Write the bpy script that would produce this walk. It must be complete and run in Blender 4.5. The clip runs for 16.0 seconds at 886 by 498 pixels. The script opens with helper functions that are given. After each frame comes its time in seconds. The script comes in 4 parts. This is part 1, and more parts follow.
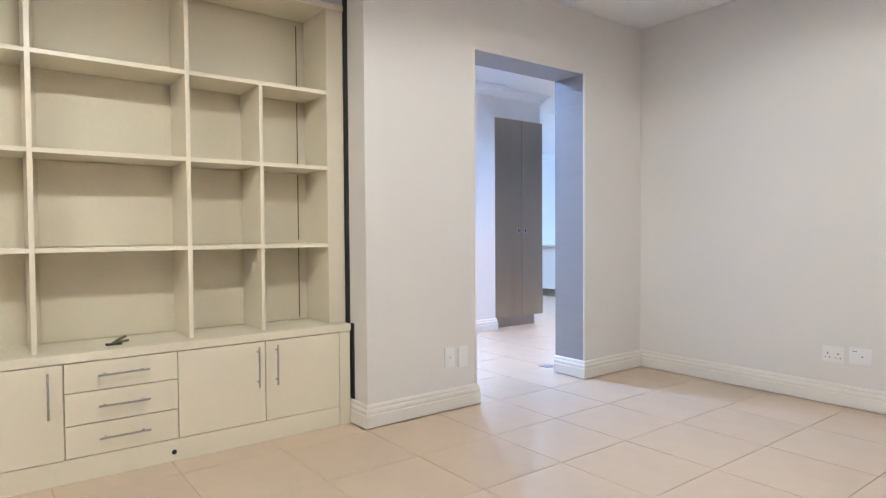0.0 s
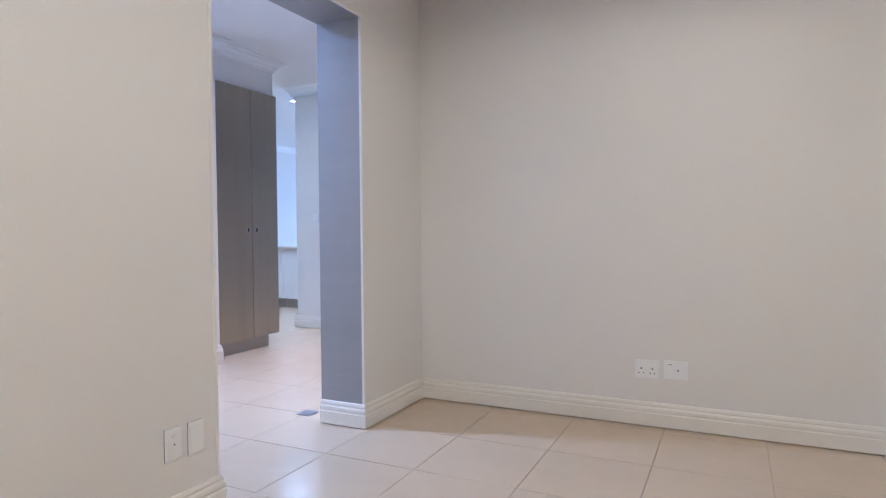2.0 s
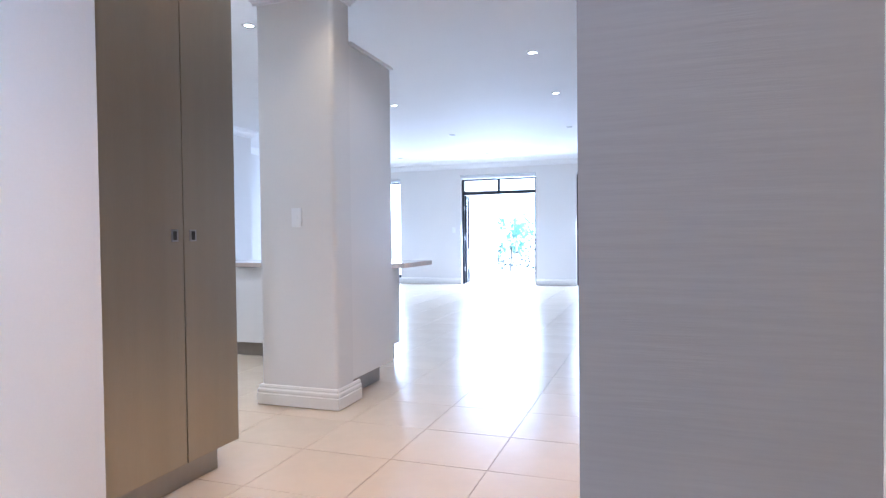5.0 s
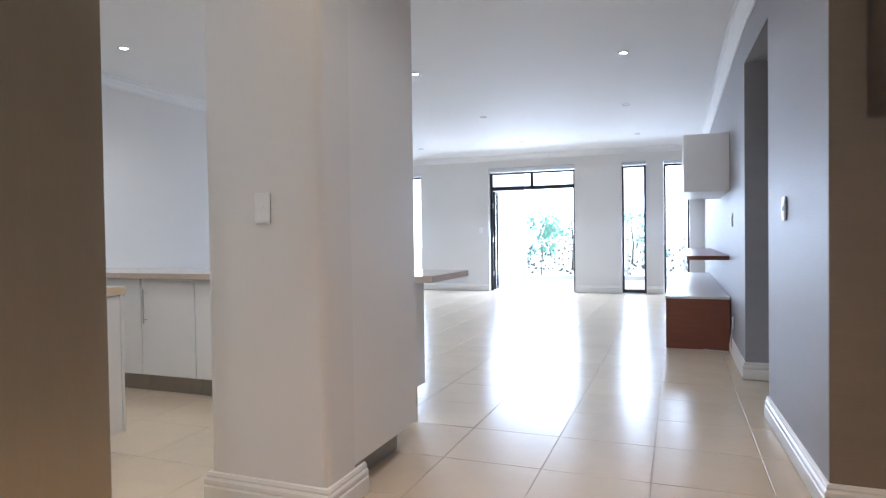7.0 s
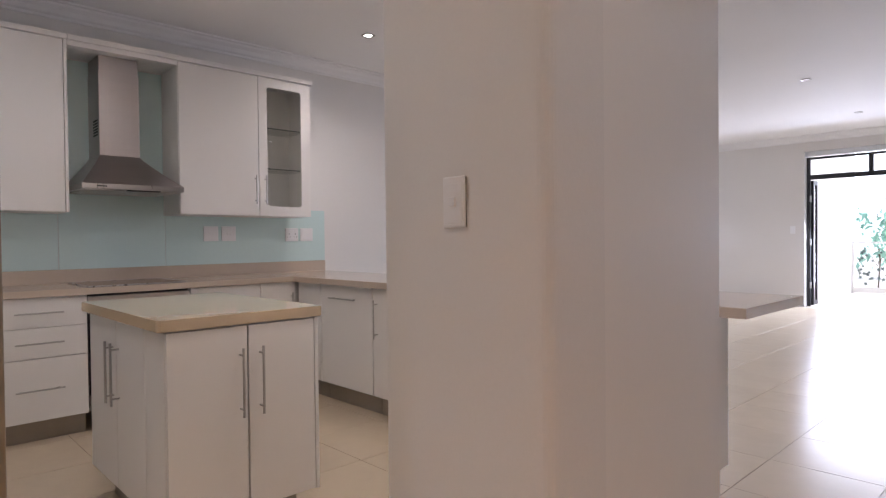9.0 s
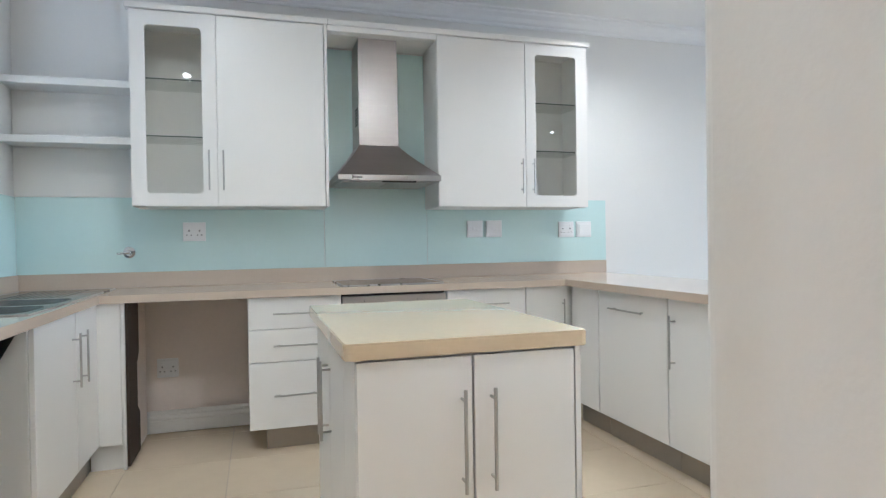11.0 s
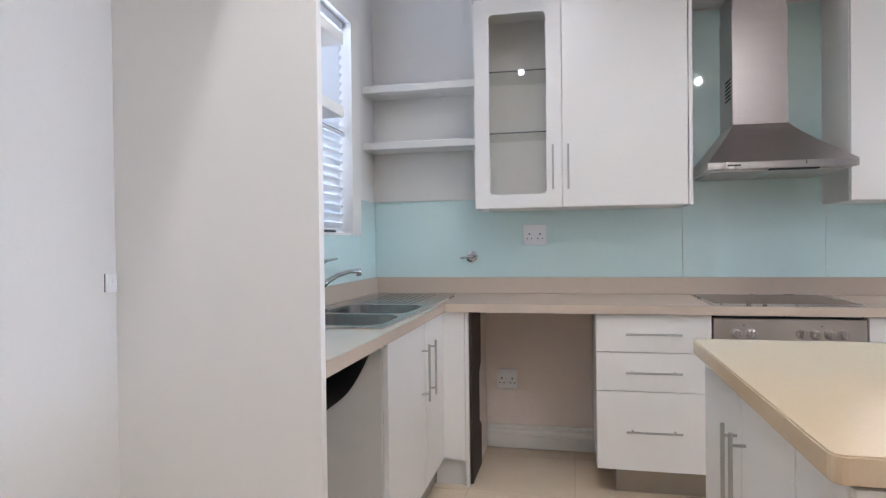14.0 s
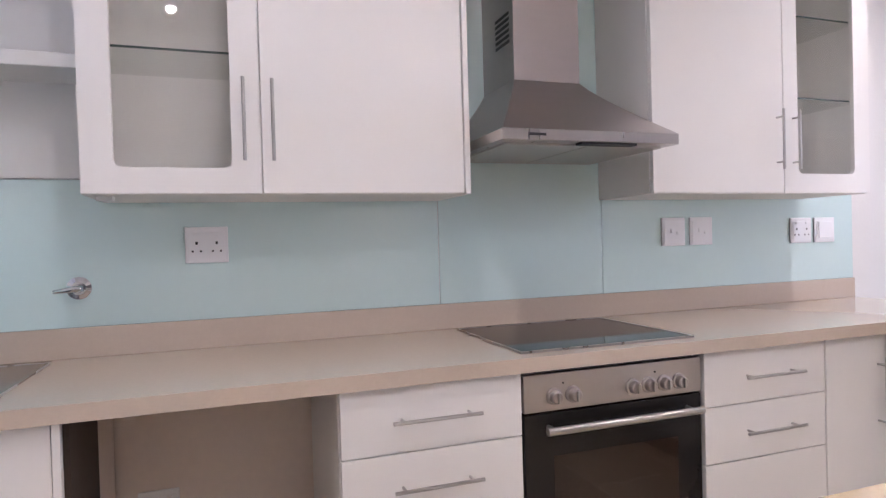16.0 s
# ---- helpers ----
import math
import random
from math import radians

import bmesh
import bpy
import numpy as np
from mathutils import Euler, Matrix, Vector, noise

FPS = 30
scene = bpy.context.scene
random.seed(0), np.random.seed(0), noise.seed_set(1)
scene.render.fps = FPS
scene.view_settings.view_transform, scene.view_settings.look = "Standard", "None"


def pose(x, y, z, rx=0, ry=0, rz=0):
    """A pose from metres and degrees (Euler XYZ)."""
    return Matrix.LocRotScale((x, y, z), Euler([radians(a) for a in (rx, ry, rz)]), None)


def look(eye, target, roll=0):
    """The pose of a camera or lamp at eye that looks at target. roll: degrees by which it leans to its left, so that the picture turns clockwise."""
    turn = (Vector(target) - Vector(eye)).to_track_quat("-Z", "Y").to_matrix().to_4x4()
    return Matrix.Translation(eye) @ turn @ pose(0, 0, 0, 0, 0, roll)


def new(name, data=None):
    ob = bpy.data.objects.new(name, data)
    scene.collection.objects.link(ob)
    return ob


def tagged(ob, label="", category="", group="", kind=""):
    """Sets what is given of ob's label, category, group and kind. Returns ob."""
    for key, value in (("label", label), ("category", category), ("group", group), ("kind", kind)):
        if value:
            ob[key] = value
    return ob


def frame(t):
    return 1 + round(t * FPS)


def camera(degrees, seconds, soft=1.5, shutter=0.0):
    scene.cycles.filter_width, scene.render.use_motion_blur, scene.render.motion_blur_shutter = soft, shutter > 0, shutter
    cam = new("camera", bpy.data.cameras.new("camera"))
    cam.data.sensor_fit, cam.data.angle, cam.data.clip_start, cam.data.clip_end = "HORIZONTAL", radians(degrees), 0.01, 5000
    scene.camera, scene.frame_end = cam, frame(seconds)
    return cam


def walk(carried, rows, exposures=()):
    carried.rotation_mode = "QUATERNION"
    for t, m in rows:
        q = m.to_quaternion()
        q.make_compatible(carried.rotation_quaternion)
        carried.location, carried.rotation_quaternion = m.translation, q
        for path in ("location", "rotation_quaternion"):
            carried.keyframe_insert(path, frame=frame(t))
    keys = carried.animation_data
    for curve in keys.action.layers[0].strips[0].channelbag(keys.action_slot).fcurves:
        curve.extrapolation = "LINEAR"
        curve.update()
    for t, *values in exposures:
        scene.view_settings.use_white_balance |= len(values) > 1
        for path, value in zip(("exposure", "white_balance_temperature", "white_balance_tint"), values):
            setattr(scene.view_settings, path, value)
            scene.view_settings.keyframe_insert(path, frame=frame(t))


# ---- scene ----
cam = camera(72.1, 16.0, soft=1.3)
PATH = [
    (0, (-0.415, 1.609, 1.122), (-2.009, 2.817, 1.066), -0.4),
    (0.5, (-0.647, 1.766, 1.098), (-2.103, 3.137, 1.039), -0.5),
    (1, (-0.878, 1.928, 1.096), (-2.124, 3.491, 1.038), -0.5),
    (1.5, (-1.19, 2.129, 1.093), (-2.234, 3.834, 1.034), -0.5),
    (2, (-1.564, 2.36, 1.115), (-2.424, 4.165, 1.053), -0.4),
    (2.5, (-1.977, 2.683, 1.141), (-2.701, 4.546, 1.073), -0.4),
    (3, (-2.367, 3.011, 1.146), (-3.026, 4.898, 1.082), -0.5),
    (3.5, (-2.729, 3.418, 1.157), (-3.373, 5.311, 1.096), -0.3),
    (4, (-3.04, 3.821, 1.129), (-3.684, 5.714, 1.08), -0.6),
    (4.2, (-3.184, 3.994, 1.114), (-3.829, 5.886, 1.069), -0.6),
    (6.3, (-4.106, 5.435, 1.123), (-4.784, 7.316, 1.081), -0.8),
    (6.5, (-4.167, 5.607, 1.124), (-4.842, 7.489, 1.083), -0.9),
    (7, (-4.289, 5.959, 1.12), (-5.004, 7.826, 1.081), -0.8),
    (7.5, (-4.408, 6.301, 1.12), (-5.269, 8.106, 1.089), -0.9),
    (8, (-4.555, 6.591, 1.144), (-5.604, 8.294, 1.111), -0.9),
    (8.5, (-4.729, 6.82, 1.144), (-5.977, 8.383, 1.117), -0.8),
    (8.7, (-4.744, 6.873, 1.156), (-6.078, 8.363, 1.127), -0.7),
    (10.8, (-5.485, 7.451, 1.136), (-7.362, 8.142, 1.116), -0.9),
    (11, (-5.516, 7.485, 1.126), (-7.428, 8.069, 1.106), -0.9),
    (11.5, (-5.569, 7.541, 1.106), (-7.54, 7.885, 1.088), -0.9),
    (12, (-5.587, 7.589, 1.11), (-7.585, 7.676, 1.09), -0.8),
    (12.5, (-5.597, 7.61, 1.122), (-7.592, 7.466, 1.101), -0.7),
    (13, (-5.626, 7.597, 1.144), (-7.596, 7.248, 1.122), -0.7),
    (13.5, (-5.767, 7.499, 1.166), (-7.721, 7.074, 1.142), -0.7),
    (14, (-6.052, 7.336, 1.183), (-8.007, 6.915, 1.161), -0.7),
    (14.5, (-6.4, 7.246, 1.184), (-8.385, 7.003, 1.168), -0.9),
    (15, (-6.774, 7.169, 1.19), (-8.773, 7.227, 1.174), -1.2),
    (15.5, (-7.144, 7.136, 1.201), (-9.111, 7.495, 1.182), -1.3),
    (16, (-7.434, 7.191, 1.213), (-9.322, 7.85, 1.183), -1.6),
]
EXPO = [
    (0.0, 1.58, 4100, 9), (0.5, 1.45, 3950, 10), (1.5, 1.28, 4080, 16), (2.0, 1.2, 4130, 12), (2.5, 1.18, 4130, 1), (3.0, 1.2, 4290, 6), (4.2, 1.25, 4350, 12), (6.3, 0.8, 5500, 11),
    (7.5, 0.55, 5350, 9), (8.0, 0.43, 5550, 12), (8.7, 0.25, 6200, 22), (10.8, 1.2, 5350, 4), (13.0, 1.17, 5430, 10), (14.5, 1.12, 5600, 13), (15.0, 1.13, 5500, 11), (16.0, 1.15, 5800, 24),
]
walk(cam, [(t, look(eye, target, roll)) for t, eye, target, roll in PATH], EXPO)

# ---------------------------------------------------------------- world and light
CEIL = 2.76
world = bpy.data.worlds.new("world")
scene.world = world
world.use_nodes = True
wn = world.node_tree.nodes
sky = wn.new("ShaderNodeTexSky")
sky.sky_type, sky.sun_disc = "NISHITA", False
sky.sun_elevation, sky.sun_rotation = radians(59), radians(87.5)
world.node_tree.links.new(sky.outputs[0], wn["Background"].inputs[0])
wn["Background"].inputs[1].default_value = 0.15

sun = new("sun", bpy.data.lights.new("sun", "SUN"))
sun.data.energy, sun.data.angle, sun.data.color = 5.0, radians(0.5), (1.0, 0.95, 0.88)
sun.matrix_world = look((0, 0, 20), (-7.0, -0.3, 8.0))


def area(name, eye, target, sx, sy, watts, color):
    lamp = new(name, bpy.data.lights.new(name, "AREA"))
    lamp.data.shape, lamp.data.size, lamp.data.size_y = "RECTANGLE", sx, sy
    lamp.data.energy, lamp.data.color = watts, color
    lamp.matrix_world = look(eye, target)
    return lamp


DAY = (0.79, 0.86, 1.0)
area("patio_daylight", (-7.0, 18.12, 1.25), (-7.0, 10, -3.6), 1.6, 2.2, 76, DAY)
area("window_daylight", (-5.0, 18.12, 1.25), (-5.0, 10, -3.6), 0.42, 2.3, 18, DAY)
area("window_daylight", (-4.24, 18.12, 1.25), (-4.24, 10, -3.6), 0.4, 2.3, 17, DAY)
area("window_daylight", (-9.75, 18.12, 1.25), (-9.75, 10, -3.6), 0.7, 2.3, 34, DAY)
area("kitchen_daylight", (-8.89, 6.02, 1.8), (-8.93, 8, 1.4), 0.42, 1.05, 4.5, DAY)
WARM = (1.0, 0.70, 0.38)
SPOT = (1.0, 0.93, 0.84)
COOL = (0.94, 0.94, 1.0)
HALL = (1.0, 0.52, 0.18)


def downlight_lamp(x, y, watts, color, z=CEIL - 0.012, spread=174, blend=0.9, size=0.03):
    lamp = new("downlight_glow", bpy.data.lights.new("downlight_glow", "SPOT"))
    lamp.data.energy, lamp.data.color, lamp.data.shadow_soft_size = watts, color, size
    lamp.data.spot_size, lamp.data.spot_blend = radians(spread), blend
    lamp.matrix_world = pose(x, y, z)
    return lamp


# ---------------------------------------------------------------- materials
def material(name, color, rough=0.5, metal=0.0, var=0.06, scale=3.0, fine=60.0, bump=0.05, spec=0.5, stretch=(1, 1, 1), coat=0.0, per_object=0.0, dirt=0.0):
    m = bpy.data.materials.new(name)
    m.use_nodes = True
    n, l = m.node_tree.nodes, m.node_tree.links
    b = n["Principled BSDF"]
    b.inputs["Roughness"].default_value, b.inputs["Metallic"].default_value = rough, metal
    b.inputs["Specular IOR Level"].default_value = spec
    b.inputs["Coat Weight"].default_value = coat
    tc, mp = n.new("ShaderNodeTexCoord"), n.new("ShaderNodeMapping")
    mp.inputs["Scale"].default_value = stretch
    l.new(tc.outputs["Object"], mp.inputs["Vector"])
    big, small = n.new("ShaderNodeTexNoise"), n.new("ShaderNodeTexNoise")
    big.inputs["Scale"].default_value, big.inputs["Detail"].default_value = scale, 4
    small.inputs["Scale"].default_value, small.inputs["Detail"].default_value = fine, 6
    for t in (big, small):
        l.new(mp.outputs[0], t.inputs["Vector"])
    mix = n.new("ShaderNodeMix")
    mix.data_type, mix.blend_type = "FLOAT", "MIX"
    mix.inputs[0].default_value = 0.4
    l.new(big.outputs[0], mix.inputs[2])
    l.new(small.outputs[0], mix.inputs[3])
    last = mix.outputs[0]
    if per_object:
        info, add = n.new("ShaderNodeObjectInfo"), n.new("ShaderNodeMath")
        add.operation = "MULTIPLY_ADD"
        add.inputs[1].default_value = per_object
        l.new(info.outputs["Random"], add.inputs[0])
        l.new(last, add.inputs[2])
        last = add.outputs[0]
    ramp = n.new("ShaderNodeMapRange")
    ramp.inputs[1].default_value, ramp.inputs[2].default_value = 0.25, 0.75
    ramp.inputs[3].default_value, ramp.inputs[4].default_value = 1 - var, 1 + var
    l.new(last, ramp.inputs[0])
    hue = n.new("ShaderNodeHueSaturation")
    hue.inputs["Color"].default_value = (*color, 1)
    l.new(ramp.outputs[0], hue.inputs["Value"])
    l.new(hue.outputs[0], b.inputs["Base Color"])
    rr = n.new("ShaderNodeMapRange")
    rr.inputs[1].default_value, rr.inputs[2].default_value = 0.3, 0.7
    rr.inputs[3].default_value, rr.inputs[4].default_value = max(rough * 0.96, 0.02), min(rough * 1.04, 1)
    l.new(big.outputs[0], rr.inputs[0])
    l.new(rr.outputs[0], b.inputs["Roughness"])
    if bump:
        bp = n.new("ShaderNodeBump")
        bp.inputs["Strength"].default_value, bp.inputs["Distance"].default_value = bump, 0.01
        l.new(small.outputs[0], bp.inputs["Height"])
        l.new(bp.outputs[0], b.inputs["Normal"])
    return m


def glow(name, color, strength):
    m = bpy.data.materials.new(name)
    m.use_nodes = True
    b = m.node_tree.nodes["Principled BSDF"]
    b.inputs["Base Color"].default_value = (*color, 1)
    b.inputs["Emission Color"].default_value = (*color, 1)
    b.inputs["Emission Strength"].default_value = strength
    return m


def glass(name, color):
    """Thin sheet glass: clear, with a mirror sheen that grows at a slant."""
    m = bpy.data.materials.new(name)
    m.use_nodes = True
    n, l = m.node_tree.nodes, m.node_tree.links
    n.remove(n["Principled BSDF"])
    clear, gloss, mix, lay = n.new("ShaderNodeBsdfTransparent"), n.new("ShaderNodeBsdfGlossy"), n.new("ShaderNodeMixShader"), n.new("ShaderNodeLayerWeight")
    clear.inputs[0].default_value = (*color, 1)
    gloss.inputs["Roughness"].default_value = 0.01
    lay.inputs[0].default_value = 0.5
    up, off = n.new("ShaderNodeMath"), n.new("ShaderNodeMath")
    up.operation, off.operation = "POWER", "MULTIPLY_ADD"
    up.inputs[1].default_value = 5.0
    off.inputs[1].default_value, off.inputs[2].default_value = 0.9, 0.035
    l.new(lay.outputs["Facing"], up.inputs[0])
    l.new(up.outputs[0], off.inputs[0])
    l.new(off.outputs[0], mix.inputs[0])
    l.new(clear.outputs[0], mix.inputs[1])
    l.new(gloss.outputs[0], mix.inputs[2])
    l.new(mix.outputs[0], n["Material Output"].inputs[0])
    return m


M_WALL = material("wall_paint", (0.77, 0.755, 0.73), 0.6, var=0.025, scale=1.2, fine=90, bump=0.06)
M_CEIL = material("ceiling_paint", (0.82, 0.82, 0.82), 0.7, var=0.02, scale=1.5, fine=80, bump=0.04)
M_GREY = material("grey_wall_paint", (0.33, 0.33, 0.345), 0.5, var=0.07, scale=1.6, fine=18, bump=0.06, stretch=(0.5, 0.5, 7))
M_TAUPE = material("taupe_wall_paint", (0.235, 0.185, 0.135), 0.55, var=0.07, scale=1.6, fine=18, bump=0.06, stretch=(0.5, 0.5, 7))
M_TRIM = material("gloss_trim_paint", (0.80, 0.775, 0.72), 0.35, var=0.03, scale=4, fine=60, bump=0.03)
M_TILE = material("porcelain_tile", (0.62, 0.512, 0.37), 0.23, var=0.05, scale=2.2, fine=9, bump=0.012, per_object=0.25)
M_GROUT = material("tile_grout", (0.44, 0.37, 0.285), 0.9, var=0.12, scale=6, fine=120, bump=0.2)
M_BEIGE = material("bounce_tinted_wall", (0.79, 0.70, 0.63), 0.8, var=0.05, scale=2.5, fine=40, bump=0.1)
M_CREAM = material("cream_melamine", (0.79, 0.74, 0.58), 0.38, var=0.03, scale=2, fine=70, bump=0.02)
M_CREAM_BACK = material("cream_backing_board", (0.70, 0.65, 0.49), 0.6, var=0.05, scale=1.6, fine=50, bump=0.03)
M_WHITE = material("white_foil_door", (0.80, 0.78, 0.75), 0.3, var=0.006, scale=0.8, fine=120, bump=0.004)
M_CARCASS = material("white_carcass_board", (0.76, 0.745, 0.71), 0.45, var=0.008, scale=1, fine=90, bump=0.006)
M_STONE = material("beige_engineered_stone", (0.55, 0.455, 0.365), 0.12, var=0.035, scale=90, fine=320, bump=0.0, coat=0.25)
M_STONE_ISLE = material("cream_engineered_stone", (0.62, 0.49, 0.33), 0.12, var=0.035, scale=90, fine=320, bump=0.0, coat=0.25)
M_SPLASH = material("aqua_back_painted_glass", (0.63, 0.795, 0.775), 0.05, var=0.02, scale=1, fine=30, bump=0.0, coat=0.4)
M_STEEL = material("brushed_steel", (0.45, 0.41, 0.395), 0.3, 1.0, var=0.04, scale=3, fine=60, bump=0.0, stretch=(1, 1, 10))
M_STEEL_H = material("brushed_steel_level", (0.47, 0.44, 0.415), 0.28, 1.0, var=0.04, scale=3, fine=60, bump=0.0, stretch=(1, 10, 1))
M_BOWL = material("shaded_steel_bowl", (0.203, 0.199, 0.195), 0.24, 1.0, var=0.04, scale=3, fine=60, bump=0.0)
M_DECK = material("polished_sink_steel", (0.34, 0.34, 0.34), 0.2, 1.0, var=0.04, scale=3, fine=60, bump=0.0)
M_CHROME = material("polished_chrome", (0.66, 0.66, 0.67), 0.06, 1.0, var=0.02, bump=0.0)
M_HANDLE = material("satin_nickel", (0.50, 0.485, 0.465), 0.3, 1.0, var=0.03, bump=0.0)
M_STEEL_S = material("satin_steel_panel", (0.50, 0.465, 0.435), 0.36, 1.0, var=0.03, scale=3, fine=60, bump=0.0, stretch=(1, 10, 1))
M_BLACKGLASS = material("black_ceramic_glass", (0.012, 0.011, 0.011), 0.06, var=0.05, bump=0.0, spec=0.3)
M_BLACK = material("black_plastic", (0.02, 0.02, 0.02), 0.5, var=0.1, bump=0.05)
M_PLINTH = material("brushed_plinth", (0.36, 0.33, 0.29), 0.35, 0.8, var=0.05, stretch=(8, 8, 1))
M_CUPB = material("grey_brushed_laminate", (0.38, 0.325, 0.24), 0.3, 0.75, var=0.08, scale=1.5, fine=60, bump=0.0, stretch=(6, 6, 0.25))
M_PLASTIC = material("white_socket_plastic", (0.85, 0.855, 0.86), 0.3, var=0.01, bump=0.0)
M_PLATE_SHADE = material("plate_outline_shade", (0.12, 0.115, 0.11), 0.8, var=0.05, bump=0.0)
M_HOLE = material("socket_slot", (0.03, 0.03, 0.03), 0.7, var=0.05, bump=0.0)
M_BROWN = material("dark_brown_board", (0.04, 0.026, 0.017), 0.8, var=0.1, fine=50, bump=0.03)
M_WOOD = material("red_brown_veneer", (0.20, 0.065, 0.035), 0.3, var=0.18, scale=3, fine=25, bump=0.02, stretch=(2, 2, 14))
M_ALU = material("charcoal_aluminium", (0.03, 0.031, 0.033), 0.4, 0.3, var=0.05, bump=0.01)
M_ORN = material("weathered_green_metal", (0.16, 0.21, 0.19), 0.5, 0.2, var=0.1, bump=0.02)
M_BLIND = material("white_blind_slat", (0.70, 0.72, 0.74), 0.4, var=0.01, bump=0.0)
M_LEAF = material("haze_paled_leaf", (0.24, 0.44, 0.33), 0.5, var=0.3, scale=3, fine=14, bump=0.1)
lt, ll = M_LEAF.node_tree.nodes, M_LEAF.node_tree.links
tr, mx = lt.new("ShaderNodeBsdfTranslucent"), lt.new("ShaderNodeMixShader")
tr.inputs[0].default_value = (0.46, 0.70, 0.60, 1)
mx.inputs[0].default_value = 0.5
ll.new(lt["Principled BSDF"].outputs[0], mx.inputs[1])
ll.new(tr.outputs[0], mx.inputs[2])
ll.new(mx.outputs[0], lt["Material Output"].inputs[0])
M_BARK = material("bark", (0.12, 0.09, 0.06), 0.8, var=0.3, scale=5, fine=30, bump=0.3)
M_PAVE = material("patio_paving", (0.42, 0.40, 0.37), 0.6, var=0.08, scale=2, fine=40, bump=0.1)
M_PALE_GROUND = material("blown_out_ground", (0.55, 0.53, 0.48), 0.9, var=0.3, scale=3, fine=60, bump=0.4)
M_OUTWALL = material("garden_wall_render", (0.78, 0.77, 0.74), 0.7, var=0.04, bump=0.1)
M_CORD = material("grey_cable", (0.5, 0.48, 0.45), 0.5, var=0.05, bump=0.0)
M_GLASS = glass("clear_glass", (0.985, 0.985, 0.975))
M_LED = glow("downlight_face", (1.0, 0.95, 0.86), 14.0)
M_LED_OFF = material("unlit_frosted_lamp", (0.55, 0.56, 0.57), 0.3, var=0.03, bump=0.0)
M_DIRT = material("tape_olive", (0.10, 0.11, 0.03), 0.5, var=0.2, fine=40, bump=0.1)
M_VENT = material("grey_floor_plate", (0.25, 0.25, 0.27), 0.4, 0.6, var=0.08)


# ---------------------------------------------------------------- building helpers
BASE = {}


def thing(name, label, category, base=(0, 0, 0), group="", kind=""):
    ob = new(name)
    ob.empty_display_size = 0.1
    ob.location = base
    BASE[ob.name] = Matrix.Translation([-v for v in base])
    return tagged(ob, label, category, group, kind)


def part(name, bm, mat, parent=None, label="", smooth=False):
    me = bpy.data.meshes.new(name)
    bmesh.ops.recalc_face_normals(bm, faces=bm.faces)
    bm.to_mesh(me)
    bm.free()
    me.materials.append(mat)
    if smooth:
        me.shade_smooth()
    ob = new(name, me)
    if parent:
        ob.parent = parent
        ob.matrix_parent_inverse = BASE.get(parent.name, Matrix())
    if label:
        ob["label"] = label
    return ob


def add_box(bm, x0, x1, y0, y1, z0, z1, bev=0.0, seg=2):
    r = bmesh.ops.create_cube(bm, size=1.0)
    m = Matrix.LocRotScale(((x0 + x1) / 2, (y0 + y1) / 2, (z0 + z1) / 2), None, (abs(x1 - x0), abs(y1 - y0), abs(z1 - z0)))
    bmesh.ops.transform(bm, matrix=m, verts=r["verts"])
    if bev:
        edges = list({e for v in r["verts"] for e in v.link_edges})
        bmesh.ops.bevel(bm, geom=edges, offset=bev, segments=seg, affect="EDGES", profile=0.5)
    return bm


def box(name, dims, mat, parent=None, bev=0.0015, label="", seg=2):
    return part(name, add_box(bmesh.new(), *dims, bev, seg), mat, parent, label)


def add_tube(bm, pts, r, n=12, cap=True):
    pts = [Vector(p) for p in pts]
    rings = []
    for i, p in enumerate(pts):
        a, b = pts[max(i - 1, 0)], pts[min(i + 1, len(pts) - 1)]
        q = (b - a).to_track_quat("Z", "Y").to_matrix()
        rad = r[i] if isinstance(r, (list, tuple)) else r
        rings.append([bm.verts.new(p + q @ Vector((math.cos(t) * rad, math.sin(t) * rad, 0))) for t in [2 * math.pi * k / n for k in range(n)]])
    for u, v in zip(rings, rings[1:]):
        for k in range(n):
            bm.faces.new((u[k], u[(k + 1) % n], v[(k + 1) % n], v[k]))
    if cap:
        bm.faces.new(rings[0][::-1])
        bm.faces.new(rings[-1])
    return bm


def tube(name, pts, r, mat, parent=None, n=12, label=""):
    return part(name, add_tube(bmesh.new(), pts, r, n), mat, parent, label, smooth=True)


def add_sweep(bm, path, profile, side=1, z=0.0):
    """A moulding along a line of plan points; profile rows are (out from the wall, height)."""
    pts = [Vector(p) for p in path]
    rings = []
    for i, p in enumerate(pts):
        d0 = (p - pts[i - 1]).normalized() if i else None
        d1 = (pts[i + 1] - p).normalized() if i + 1 < len(pts) else None
        n0 = Vector((-d0.y, d0.x)) * side if d0 else None
        n1 = Vector((-d1.y, d1.x)) * side if d1 else None
        if n0 and n1:
            m = (n0 + n1) / (1 + n0.dot(n1))
        else:
            m = n0 or n1
        rings.append([bm.verts.new((p.x + m.x * o, p.y + m.y * o, z + h)) for o, h in profile])
    k = len(profile)
    for u, v in zip(rings, rings[1:]):
        for j in range(k):
            bm.faces.new((u[j], u[(j + 1) % k], v[(j + 1) % k], v[j]))
    bm.faces.new(rings[0][::-1])
    bm.faces.new(rings[-1])
    return bm


